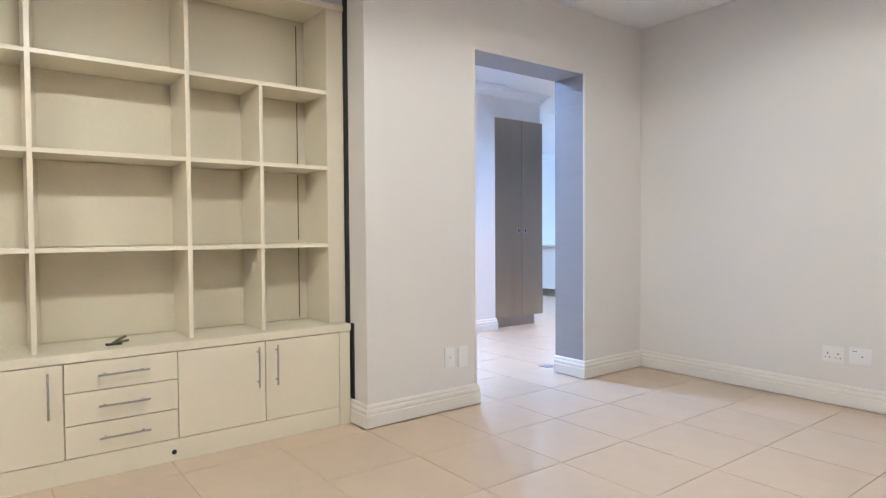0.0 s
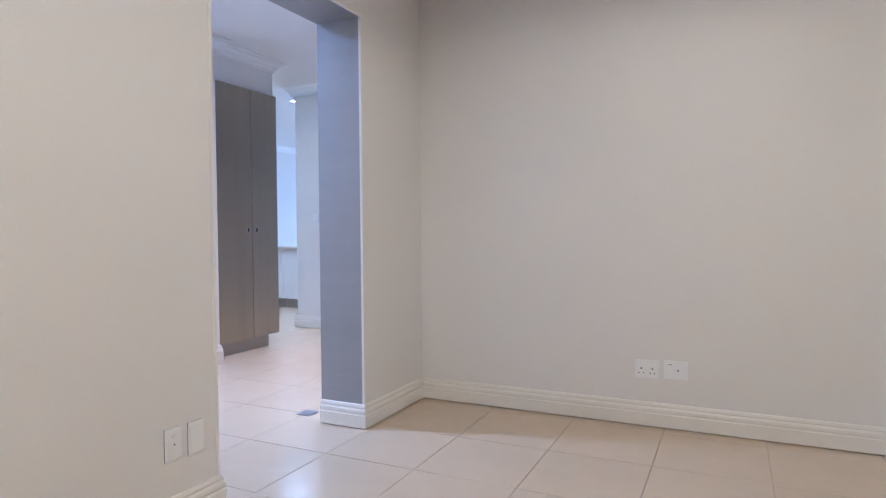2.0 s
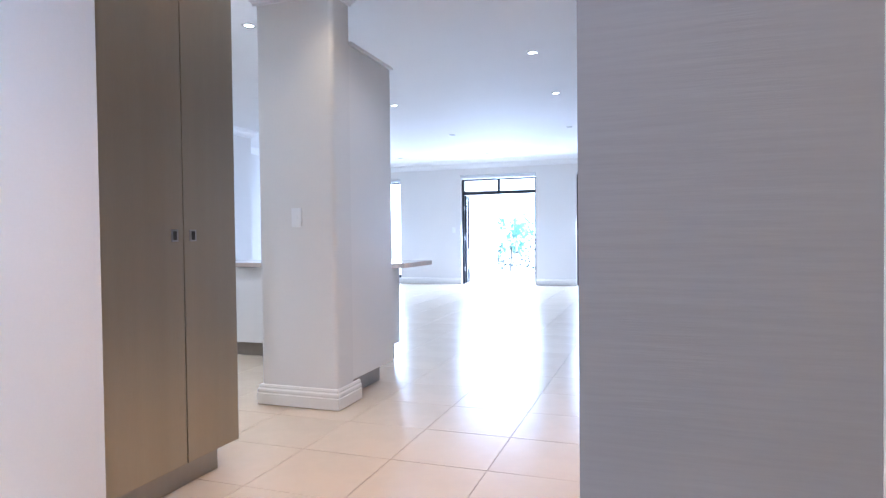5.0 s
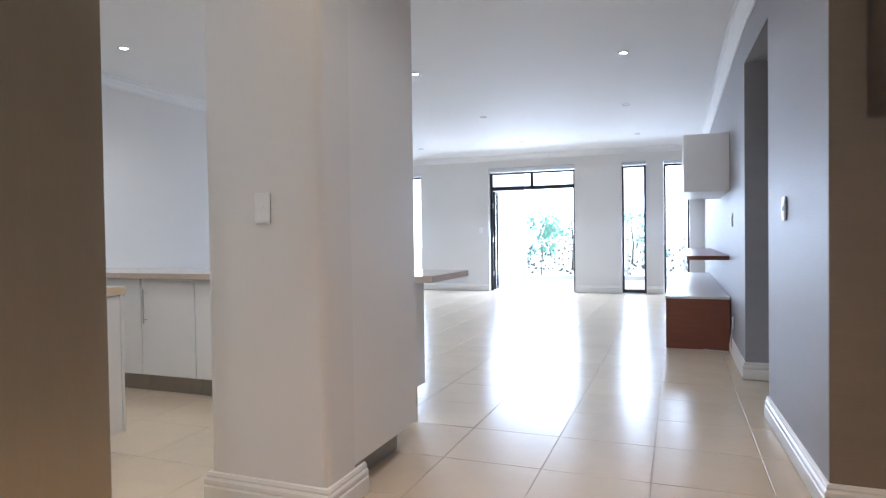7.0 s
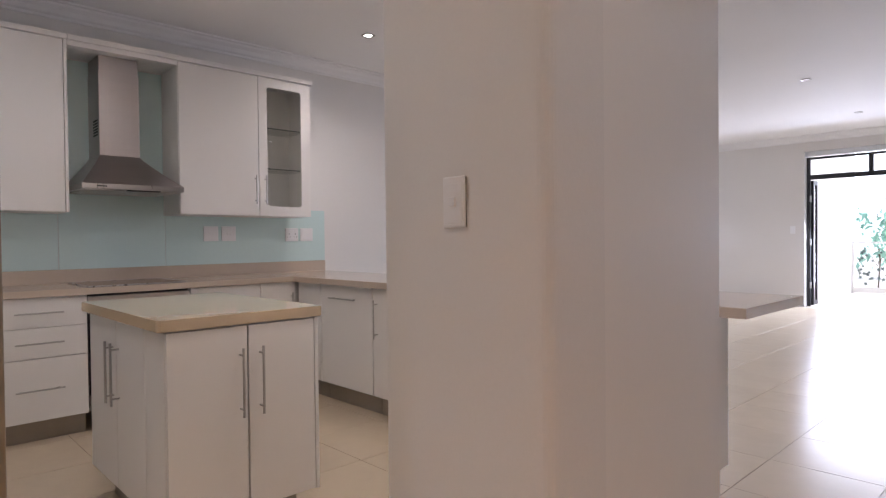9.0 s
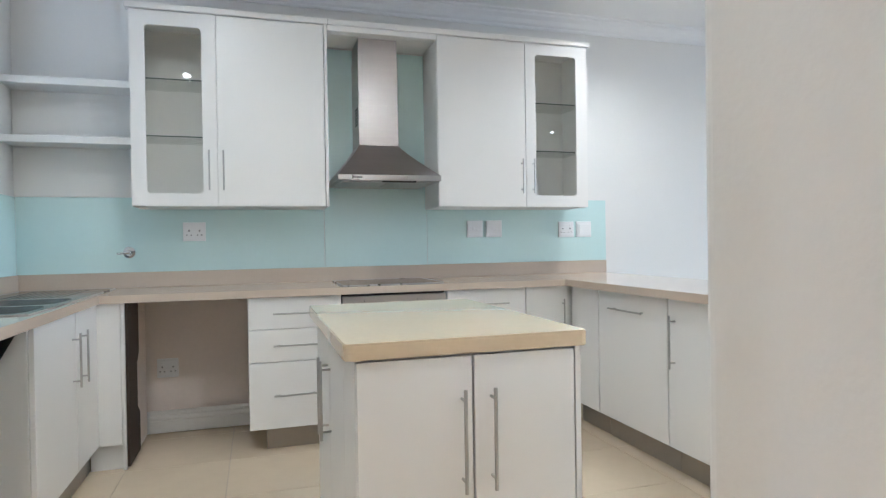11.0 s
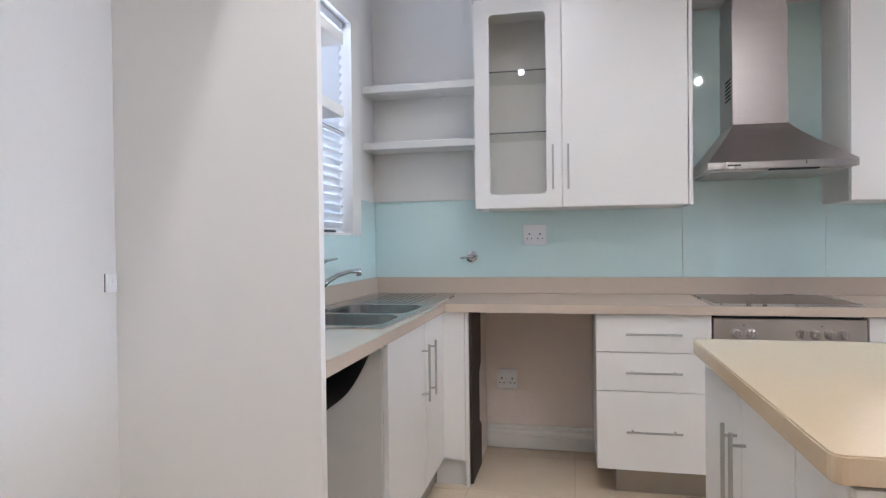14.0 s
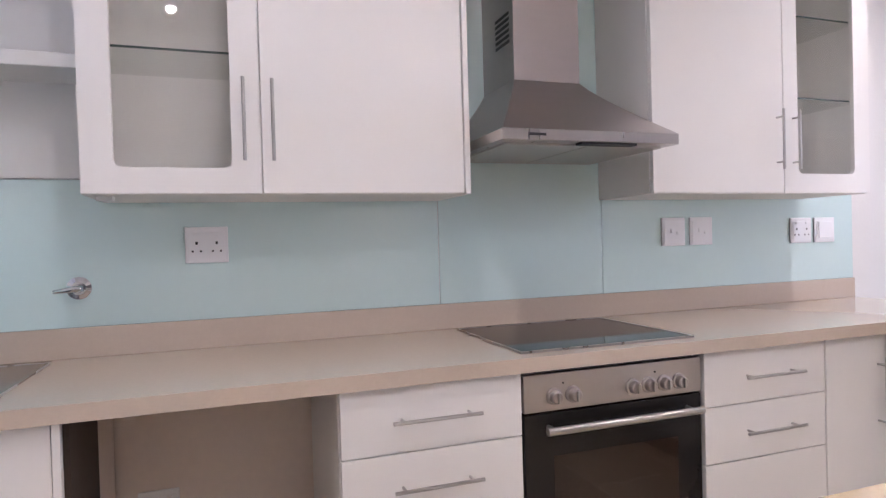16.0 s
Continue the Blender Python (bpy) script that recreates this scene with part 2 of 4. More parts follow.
SKIRT = [(-0.002, 0.005), (0.018, 0.005), (0.022, 0.007), (0.022, 0.075), (0.017, 0.082), (0.020, 0.092), (0.019, 0.104), (0.011, 0.114), (0.013, 0.122), (0.008, 0.134), (-0.002, 0.138)]
CORN = [(-0.002, 0.0), (-0.002, -0.105), (0.012, -0.105), (0.016, -0.088), (0.03, -0.076), (0.045, -0.05), (0.07, -0.03), (0.076, -0.016), (0.095, -0.012), (0.097, 0.0)]


def skirting(path, side=1):
    ob = part("baseboard", add_sweep(bmesh.new(), path, SKIRT, side), M_TRIM)
    return tagged(ob, "white gloss moulded skirting board along the wall", "baseboard", kind="structure")


def cornice(path, side=1):
    ob = part("trim", add_sweep(bmesh.new(), path, CORN, side, CEIL), M_CEIL)
    return tagged(ob, "white plaster cove cornice under the ceiling", "cornice", kind="structure")


def wall(name, boxes, mat, label, bev=0.0):
    bm = bmesh.new()
    for b in boxes:
        add_box(bm, *b, bev)
    return tagged(part(name, bm, mat), label, "wall", kind="structure")


# ---------------------------------------------------------------- structure
ZT = 2.9
XE = -3.43      # sitting room face of the doorway wall
D0, D1, DZ = 4.156, 5.235, 2.302
# sitting room
wall("wall_doorway", [(-3.72, XE, 3.345, D0, 0, ZT), (-3.72, XE, D1, 5.96, 0, ZT), (-3.72, XE, D0, D1, DZ, ZT), (-4.2, -3.72, 3.345, 3.6, 0, ZT)], M_WALL,
     "warm white painted plaster wall with a doorway")
wall("wall_alcove", [(-4.25, -3.99, -1.6, 3.345, 0, ZT)], M_WALL, "white plaster alcove wall behind the bookcase")
wall("wall_sitting_north", [(XE, 1.9, 5.94, 6.2, 0, ZT)], M_WALL, "plain warm white plaster wall with sockets")
wall("wall_sitting_east", [(1.7, 1.9, -1.6, 5.94, 0, ZT)], M_WALL, "plain white plaster wall")
wall("wall_sitting_south", [(-3.99, 1.9, -1.8, -1.6, 0, ZT)], M_WALL, "plain white plaster wall")
# grey lining of the doorway
bm = bmesh.new()
add_box(bm, -3.722, XE - 0.012, D1 - 0.004, D1 + 0.02, 0, DZ)
add_box(bm, -3.722, XE - 0.012, D0 - 0.02, D0 + 0.004, 0, DZ)
add_box(bm, -3.722, XE - 0.012, D0, D1, DZ - 0.004, DZ + 0.02)
tagged(part("trim", bm, M_GREY), "grey painted plaster lining of the doorway", "door lining", kind="structure")
bm = bmesh.new()
add_box(bm, XE - 0.012, XE + 0.004, D1 - 0.005, D1 + 0.012, 0.13, DZ + 0.012, 0.002)
add_box(bm, XE - 0.012, XE + 0.004, D0 - 0.012, D0 + 0.005, 0.13, DZ + 0.012, 0.002)
add_box(bm, XE - 0.012, XE + 0.004, D0 + 0.005, D1 - 0.005, DZ - 0.005, DZ + 0.012, 0.002)
tagged(part("trim", bm, M_TRIM), "thin white corner bead round the doorway", "door trim", kind="structure")
skirting([(-3.70, 3.345), (XE, 3.345), (XE, D0), (-3.72, D0)], -1)
skirting([(-3.722, D1 - 0.004), (XE, D1 - 0.004), (XE, 5.94), (1.7, 5.94), (1.7, -1.6)], -1)
# hall and living room, east side
wall("wall_hall_east", [(-3.98, -3.722, 3.6, D0, 0, ZT), (-3.722, -3.44, 5.96, 6.45, 0, ZT)], M_GREY, "grey painted hall wall")
wall("wall_recess", [(-3.72, -3.03, 6.3, 6.45, 0, ZT), (-3.23, -3.03, 6.45, 8.7, 0, ZT)], M_GREY, "grey painted wall of a shallow recess")
GX, GF = -3.735, -3.80
NX0, NX1, NZ = -3.61, -3.312, 1.552
YT = 8.71
wall("wall_living_east", [
    (GX, NX0, YT, 8.95, 0, ZT), (NX1, -3.03, YT, 8.95, 0, ZT), (NX0, NX1, YT, 8.95, 0, NZ), (NX0, NX1, YT, 8.95, 2.5, ZT), (NX0, NX1, 8.84, 8.95, NZ, 2.5),
    (GX, -3.45, 8.95, 10.06, 0, ZT), (GX, -3.45, 10.06, 11.1, 2.40, ZT), (GF, -3.45, 11.1, 18.0, 0, ZT)], M_GREY, "mid grey painted wall with a niche and an opening")
wall("wall_taupe", [
    (GX + 0.001, NX0, 8.70, YT, 0, ZT), (NX1, -3.23, 8.70, YT, 0, ZT), (NX0, NX1, 8.70, YT, 0, NZ), (NX0, NX1, 8.70, YT, 2.5, ZT), (NX0, NX1, 8.832, 8.84, NZ, 2.5)],
     M_TAUPE, "dark taupe painted wall face with a tall niche")
for v in bpy.data.objects["wall_living_east"].data.vertices:
    if abs(v.co.x - GX) < 1e-4:     # the stretch before the opening runs slightly askew
        v.co.x += (GF - GX) * (v.co.y - YT) / 2.4
wall("wall_passage", [(-3.45, -2.2, 9.84, 10.06, 0, ZT), (-3.45, -2.2, 11.1, 11.3, 0, ZT), (-2.2, -2.0, 9.84, 11.3, 0, ZT)], M_GREY, "grey wall of a side passage")
skirting([(-3.23, 6.45), (-3.23, 8.70), (GX, 8.70), (-3.772, 10.06), (-3.45, 10.06)], 1)
skirting([(-3.45, 11.1), (GF, 11.1), (GF, 18.0)], 1)
cornice([(GX, 8.70), (GF, 11.1), (GF, 18.0), (-10.6, 18.0), (-10.6, 12.5)], 1)
cornice([(-3.23, 6.45), (-3.23, 8.70), (GX, 8.70)], 1)
# hall, west side, with the tall cupboard
wall("wall_hall_west", [(-6.06, -5.565, 3.6, 6.255, 0, ZT)], M_WALL, "white painted hall wall beside a tall cupboard")
wall("wall_cupboard_back", [(-6.25, -6.06, 5.92, 6.285, 0, ZT), (-6.15, -6.06, 6.285, 7.06, 0, ZT), (-6.06, -5.64, 6.255, 7.06, 2.43, ZT)], M_WALL, "white wall round the tall cupboard")
wall("wall_hall_south", [(-5.565, -3.98, 3.4, 3.6, 0, ZT)], M_WALL, "plain white wall at the hall's end")
skirting([(-5.565, 3.6), (-5.565, 6.255), (-5.68, 6.255)], -1)
cornice([(-5.565, 3.6), (-5.565, 6.255), (-5.64, 6.255), (-5.64, 7.06), (-6.15, 7.06)], -1)
# pillar
bm = add_box(bmesh.new(), -6.15, -5.575, 8.01, 8.23, 0, ZT)
bmesh.ops.bevel(bm, geom=[e for e in bm.edges if abs(e.verts[0].co.z - e.verts[1].co.z) > 1 and e.verts[0].co.y < 8.1], offset=0.03, segments=5, affect="EDGES", profile=0.5)
tagged(part("wall_pillar", bm, M_WALL, smooth=False), "white plastered pillar with rounded corners", "pillar", kind="structure")
skirting([(-6.15, 8.23), (-6.15, 8.01), (-5.575, 8.01), (-5.575, 8.315)], -1)
cornice([(-6.15, 8.23), (-6.15, 8.01), (-5.575, 8.01), (-5.575, 8.23), (-6.15, 8.23)], -1)
# kitchen
XK = -9.536
YW = 6.17
wall("wall_kitchen_west", [(XK - 0.25, XK, 5.7, 12.5, 0, ZT)], M_WALL, "white painted kitchen wall behind the cabinets")
wall("wall_appliance_space", [(XK, XK + 0.004, 6.832, 7.438, 0.138, 0.848)], M_BEIGE, "whitish wall tinted beige for warm bounce behind the appliance space")
WX0, WX1, WZ0, WZ1 = -9.14, -8.665, 1.24, 2.36
wall("wall_kitchen_window", [(XK, WX0, 5.92, YW, 0, ZT), (WX1, -6.25, 5.92, YW, 0, ZT), (WX0, WX1, 5.92, YW, 0, WZ0), (WX0, WX1, 5.92, YW, WZ1, ZT)],
     M_WALL, "white painted kitchen wall with a window")
skirting([(-7.42, YW), (-6.25, YW)], 1)
skirting([(XK, 6.85), (XK, 7.43)], -1)
cornice([(-6.25, YW), (XK, YW), (XK, 12.5), (-10.6, 12.5)], -1)
# living room shell
wall("wall_living_west", [(-10.8, -10.6, 12.3, 18.0, 0, ZT), (-10.6, XK - 0.25, 12.3, 12.5, 0, ZT)], M_WALL, "white painted living room wall")
FAR = [(-10.0, -9.39, 0.12, 2.48), (-7.88, -6.135, 0, 2.51), (-5.255, -4.81, 0.0, 2.49), (-4.50, -4.05, 0.0, 2.49)]
YF = 18.0
boxes, x = [], -10.8
for a, b, z0, z1 in FAR:
    boxes.append((x, a, YF, YF + 0.24, 0, ZT))
    boxes.append((a, b, YF, YF + 0.24, z1, ZT))
    if z0 > 0:
        boxes.append((a, b, YF, YF + 0.24, 0, z0))
    x = b
boxes.append((x, -3.45, YF, YF + 0.24, 0, ZT))
wall("wall_living_north", boxes, M_WALL, "white painted end wall with a patio door and narrow windows")
x = -10.6
for a, b, z0, z1 in FAR:
    skirting([(x, YF), (a, YF)], -1)
    x = b
# ceiling
bm = bmesh.new()
add_box(bm, -10.8, 1.9, -1.8, 18.24, CEIL, CEIL + 0.12)
tagged(part("ceiling", bm, M_CEIL), "flat white painted ceiling", "ceiling", kind="structure")


# ---------------------------------------------------------------- fittings
def bar_handle(parent, a, b, out, r=0.005, stand=0.032, inset=0.028):
    """A bar handle from a to b on a door, standing off along out."""
    a, b, o = Vector(a), Vector(b), Vector(out)
    d = (b - a).normalized()
    bm = bmesh.new()
    add_tube(bm, [a + o * stand, b + o * stand], r, 10)
    for p in (a + d * inset, b - d * inset):
        add_tube(bm, [p, p + o * stand], r * 0.75, 8)
    return part("handle", bm, M_HANDLE, parent, "satin nickel bar handle", smooth=False)


def plate(name, label, c, out, w, h, rows, category="socket", group=""):
    """A wall plate at c, facing out (an axis letter with sign); rows: small marks (u, v, w, h, kind)."""
    o = {"+x": Vector((1, 0, 0)), "-x": Vector((-1, 0, 0)), "+y": Vector((0, 1, 0)), "-y": Vector((0, -1, 0))}[out]
    u = Vector((0, 0, 1)).cross(o)
    m = Matrix((u, Vector((0, 0, 1)), o)).transposed().to_4x4()
    m.translation = c
    t = thing(name, label, category, c, group)

    def flat(pname, uu, vv, ww, hh, d0, d1, mat, bev):
        bm = add_box(bmesh.new(), uu - ww / 2, uu + ww / 2, vv - hh / 2, vv + hh / 2, d0, d1, bev)
        bmesh.ops.transform(bm, matrix=m, verts=bm.verts)
        return part(pname, bm, mat, t)

    flat("gasket", 0, 0, w - 0.004, h - 0.004, 0, 0.003, M_PLATE_SHADE, 0)
    flat("faceplate", 0, 0, w, h, 0.003, 0.0095, M_PLASTIC, 0.003)
    flat("inset", 0, -0.004, w * 0.84, h * 0.78, 0.0095, 0.0125, M_PLASTIC, 0.001)
    for uu, vv, ww, hh, kind in rows:
        flat(kind, uu, vv, ww, hh, 0.012, 0.0132 if kind != "rocker" else 0.017, M_PLASTIC if kind == "rocker" else M_HOLE, 0.0003 if kind != "rocker" else 0.0015)
    return t


SOCK = []
for s in (-1, 1):
    SOCK += [(s * 0.03, 0.006, 0.007, 0.009, "slot"), (s * 0.03 - 0.012, -0.02, 0.006, 0.006, "slot"), (s * 0.03 + 0.012, -0.02, 0.006, 0.006, "slot"), (s * 0.03, 0.033, 0.016, 0.009, "rocker")]
ISO = [(-0.012, 0.004, 0.014, 0.018, "rocker"), (0.016, -0.006, 0.012, 0.012, "rocker"), (0.016, -0.006, 0.003, 0.008, "slot")]


def downlight(x, y, watts=9, color=SPOT, blend=0.9, spread=174, size=0.03):
    t = thing("downlight", "square satin nickel recessed ceiling downlight, " + ("switched on" if watts else "switched off"), "downlight", (x, y, CEIL), "ceiling downlights")
    bm = bmesh.new()
    n = 24
    rings = []
    for r, z, sq in ((0.044, 0.0, 1), (0.044, -0.005, 1), (0.041, -0.008, 1), (0.034, -0.006, 0), (0.030, 0.0, 0)):
        ring = []
        for k in range(n):
            c, d = math.cos(2 * math.pi * (k + 0.5) / n), math.sin(2 * math.pi * (k + 0.5) / n)
            f = r / max(abs(c), abs(d)) if sq else r
            ring.append(bm.verts.new((x + f * c, y + f * d, CEIL + z)))
        rings.append(ring)
    for u, v in zip(rings, rings[1:]):
        for k in range(n):
            bm.faces.new((u[k], u[(k + 1) % n], v[(k + 1) % n], v[k]))
    part("trim_plate", bm, M_HANDLE, t)
    bm = bmesh.new()
    bmesh.ops.create_circle(bm, cap_ends=True, radius=0.031, segments=20, matrix=pose(x, y, CEIL - 0.003, 180))
    part("lens", bm, M_LED if watts else M_LED_OFF, t, "glowing lamp face" if watts else "unlit frosted lamp face")
    if watts:
        downlight_lamp(x, y, watts, color, blend=blend, spread=spread, size=size)
    return t


for x, y in ((-4.72, 11.7), (-6.72, 11.6)):
    downlight(x, y, watts=14, color=COOL)
for x, y in ((-6.75, 14.0), (-6.8, 16.4), (-4.87, 14.0), (-4.87, 16.4), (-8.68, 14.0), (-8.7, 16.4)):
    downlight(x, y, watts=0)
for x, y, w, c in ((-4.68, 10.04, 29, COOL), (-4.7, 8.3, 21, SPOT)):
    downlight(x, y, watts=w, color=c, spread=130)
for x, y, w in ((-6.6, 8.55, 50), (-6.7, 6.88, 18), (-8.0, 7.3, 25)):
    downlight(x, y, watts=w)
downlight(-8.65, 9.85, watts=36, spread=150, blend=1.0)
downlight(-5.45, 7.78, watts=10, color=WARM, spread=100, blend=1.0)
downlight(-4.1, 6.7, watts=70, color=HALL, spread=125, blend=1.0)
downlight(-4.6, 4.9, watts=74, color=COOL, spread=165, blend=1.0)
for x, y, w in ((-1.6, 0.4, 58), (-1.6, 2.0, 58), (-1.7, 4.3, 32), (0.3, 0.6, 25), (0.3, 3.2, 19)):
    downlight(x, y, watts=w, color=WARM, blend=0.35, size=0.1)

# sitting room wall plates
plate("double_socket", "white double wall socket above the skirting", (-1.997, 5.94, 0.322), "-y", 0.125, 0.105, SOCK)
plate("aerial_socket", "white aerial and phone wall plate beside a socket", (-1.845, 5.94, 0.33), "-y", 0.125, 0.105, [(-0.03, 0.03, 0.022, 0.003, "slot"), (0.012, 0.0, 0.008, 0.008, "slot")])
plate("wall_socket", "white single wall socket by the doorway", (XE, 3.937, 0.332), "+x", 0.075, 0.125, [(-0.0, 0.03, 0.02, 0.012, "rocker"), (0, 0.0, 0.006, 0.006, "slot")])
plate("blank_plate", "white blank wall plate by the doorway", (XE, 4.043, 0.327), "+x", 0.075, 0.13, [])


# ---------------------------------------------------------------- bookcase
def bookcase():
    xf, xb, yr, yl = -3.66, -3.965, 3.333, -0.9
    xd = -3.59      # the cupboards below stand forward of the shelves
    t = thing("bookcase", "built-in cream bookcase wall with empty shelves and cupboards below", "bookcase", (-3.8, 1.2, 0))
    box("side_panel", (xb, xf, 3.226, yr, 0.59, 2.42), M_CREAM, t)
    box("side_panel", (xb, xd + 0.002, 3.254, 3.322, 0, 0.543), M_CREAM, t)
    box("side_panel", (xb, xf, yl, yl + 0.09, 0, 2.42), M_CREAM, t)
    box("top_panel", (xb, xf + 0.012, yl, yr, 2.42, 2.455), M_CREAM, t)
    box("back_panel", (xb - 0.012, xb, yl, yr, 0.57, 2.42), M_CREAM_BACK, t)
    box("ledge", (xb, xd + 0.006, yl, 3.328, 0.545, 0.588), M_CREAM, t, 0.004)
    box("plinth", (xd - 0.02, xd - 0.004, yl, 3.253, 0, 0.108), M_CREAM, t)
    cols = [yl + 0.09, -0.28, 0.42, 1.10, 1.785, 2.455, 3.226]
    for c in cols[1:-1]:
        box("upright", (xb, xf - 0.004, c - 0.011, c + 0.011, 0.588, 2.42), M_CREAM, t)
    for a, b in zip(cols, cols[1:]):
        for z in (1.05, 1.50, 1.938):
            box("shelf", (xb, xf - 0.006, a + (0.011 if a != cols[0] else 0), b - (0.011 if b != cols[-1] else 0), z - 0.011, z + 0.011), M_CREAM, t)
    for z0, z1 in ((0.588, 1.039), (1.061, 1.489), (1.511, 1.927)):
        box("upright", (xb, xf - 0.008, 2.827, 2.847, z0, z1), M_CREAM, t)
    # backing boards that stand a little off the back
    for a, b in ((1.83, 2.40), (2.48, 2.80), (2.86, 3.17)):
        for z0, z1 in ((0.592, 1.035), (1.065, 1.485), (1.515, 1.925)):
            box("backing_board", (xb + 0.001, xb + 0.006, a, b, z0, z1), M_CREAM_BACK, t, 0.001)
    box("backing_board", (xb + 0.001, xb + 0.006, 2.48, 3.17, 1.955, 2.41), M_CREAM_BACK, t, 0.001)
    box("backing_board", (xb + 0.001, xb + 0.006, 1.83, 2.40, 1.955, 2.41), M_CREAM_BACK, t, 0.001)
    for z0, z1 in ((0.6, 1.03), (1.08, 1.48), (1.53, 1.92), (1.97, 2.39)):
        box("board_gap", (xb + 0.001, xb + 0.003, 3.171, 3.177, z0, z1), M_BROWN, t, 0)
    box("carcass", (xb, xd - 0.022, yl + 0.02, 3.252, 0.11, 0.543), M_CREAM_BACK, t)
    f = (xd - 0.019, xd)
    for a, b in ((-0.8, 0.05), (0.05, 0.97), (0.97, 1.884)):
        d = box("door", (*f, a + 0.002, b - 0.002, 0.111, 0.541), M_CREAM, t)
        bar_handle(d, (xd, b - 0.06, 0.31), (xd, b - 0.06, 0.515), (1, 0, 0))
    for z0, z1 in ((0.112, 0.256), (0.26, 0.404), (0.408, 0.541)):
        d = box("drawer", (*f, 1.888, 2.365, z0, z1), M_CREAM, t)
        zc = (z0 + z1) / 2 + 0.004
        bar_handle(d, (xd, 2.018, zc), (xd, 2.234, zc), (1, 0, 0))
    d = box("door", (*f, 2.369, 2.809, 0.111, 0.541), M_CREAM, t)
    bar_handle(d, (xd, 2.768, 0.303), (xd, 2.768, 0.519), (1, 0, 0))
    d = box("door", (*f, 2.813, 3.252, 0.111, 0.541), M_CREAM, t)
    bar_handle(d, (xd, 2.87, 0.303), (xd, 2.87, 0.519), (1, 0, 0))
    bm = bmesh.new()
    add_tube(bm, [(xd - 0.006, 2.344, 0.045), (xd - 0.002, 2.344, 0.045)], 0.012, 14)
    part("cable_hole", bm, M_HOLE, t)


bookcase()
bm = add_box(bmesh.new(), -3.668, -3.622, 3.338, 3.3448, 0.59, 2.62)
add_box(bm, -3.668, -3.575, 3.338, 3.3448, 0.14, 0.588)
gap = part("trim", bm, M_HOLE)
tagged(gap, "black strip painting the shaded gap beside the bookcase", "seal strip", kind="structure")
t = thing("plastic_clip", "small olive green plastic clip lying on the bookcase ledge", "clip", (-3.70, 2.11, 0.589))
bm = add_box(bmesh.new(), -3.72, -3.69, 2.07, 2.14, 0.5885, 0.598, 0.003)
part("base", bm, M_BLACK, t)
tube("prong", [(-3.705, 2.10, 0.597), (-3.70, 2.13, 0.615), (-3.70, 2.16, 0.627)], 0.006, M_DIRT, t, 8)
tube("prong", [(-3.705, 2.10, 0.597), (-3.695, 2.14, 0.605), (-3.695, 2.17, 0.607)], 0.006, M_DIRT, t, 8)


# ---------------------------------------------------------------- hall
def tall_cupboard():
    xf = -5.60
    t = thing("tall_cupboard", "tall grey brushed laminate cupboard with two closed doors", "cupboard", (-5.9, 6.69, 0))
    box("carcass", (-6.055, xf - 0.022, 6.292, 7.054, 0.12, 2.42), M_CUPB, t)
    for a, b, s in ((6.282, 6.71, 1), (6.716, 7.062, -1)):
        d = box("door", (xf - 0.02, xf, a, b, 0.122, 2.425), M_CUPB, t, 0.002)
        y = (b - 0.052) if s > 0 else (a + 0.052)
        box("handle", (xf, xf + 0.004, y - 0.02, y + 0.02, 1.105, 1.157), M_HANDLE, d, 0.001, "square nickel flush pull")
        box("pull_recess", (xf + 0.004, xf + 0.0055, y - 0.010, y + 0.010, 1.112, 1.15), M_HOLE, d, 0)
    box("plinth", (-6.05, xf - 0.06, 6.30, 6.975, 0, 0.12), M_PLINTH, t)
    box("shadow_gap", (-6.05, xf - 0.004, 6.257, 6.287, 0.122, 2.425), M_HOLE, t, 0)


tall_cupboard()


def tall_unit():
    t = thing("tall_end_unit", "tall white cabinet end panel behind the pillar", "cabinet", (-5.85, 8.57, 0))
    box("body", (-6.15, -5.577, 8.2305, 8.90, 0.15, 2.40), M_WHITE, t, 0.0015)
    box("top_panel", (-6.16, -5.558, 8.235, 8.925, 2.40, 2.425), M_WHITE, t)
    box("plinth", (-6.1, -5.68, 8.26, 8.87, 0, 0.15), M_PLINTH, t)


tall_unit()
plate("light_switch", "white wall light switch on the pillar", (-5.853, 8.01, 1.247), "-y", 0.075, 0.125, [(0, 0.0, 0.022, 0.024, "rocker"), (0, 0.0, 0.003, 0.008, "slot")], "switch")
plate("light_switch", "white wall light switch beside the opening", (GX - 0.0245, 9.54, 1.243), "-x", 0.075, 0.125, [(0, 0.0, 0.022, 0.024, "rocker")], "switch")
plate("light_switch", "white wall light switch above the media unit", (GF, 12.15, 1.24), "-x", 0.075, 0.125, [(0, 0.0, 0.022, 0.024, "rocker")], "switch")
plate("wall_socket", "white wall socket near the media unit", (GF, 12.1, 0.3), "-x", 0.11, 0.11, SOCK[:4])
t = plate("open_socket_box", "white wall plate with an open black cable hole", (-3.445, 8.70, 0.322), "-y", 0.12, 0.11, [], "socket")
box("cable_hole", (-3.475, -3.415, 8.684, 8.690, 0.285, 0.372), M_HOLE, t, 0.004)
tube("cable", [(-3.43, 8.684, 0.37), (-3.47, 8.678, 0.29), (-3.48, 8.67, 0.22), (-3.45, 8.672, 0.16), (-3.44, 8.672, 0.14)], 0.003, M_CORD, t, 6)
t = thing("floor_socket_box", "open steel floor socket box with loose plugs", "floor socket", (-3.29, 8.63, 0))
box("frame", (-3.36, -3.25, 8.54, 8.668, 0.001, 0.009), M_HANDLE, t, 0.002)
box("well", (-3.345, -3.265, 8.555, 8.655, 0.009, 0.011), M_HOLE, t, 0)
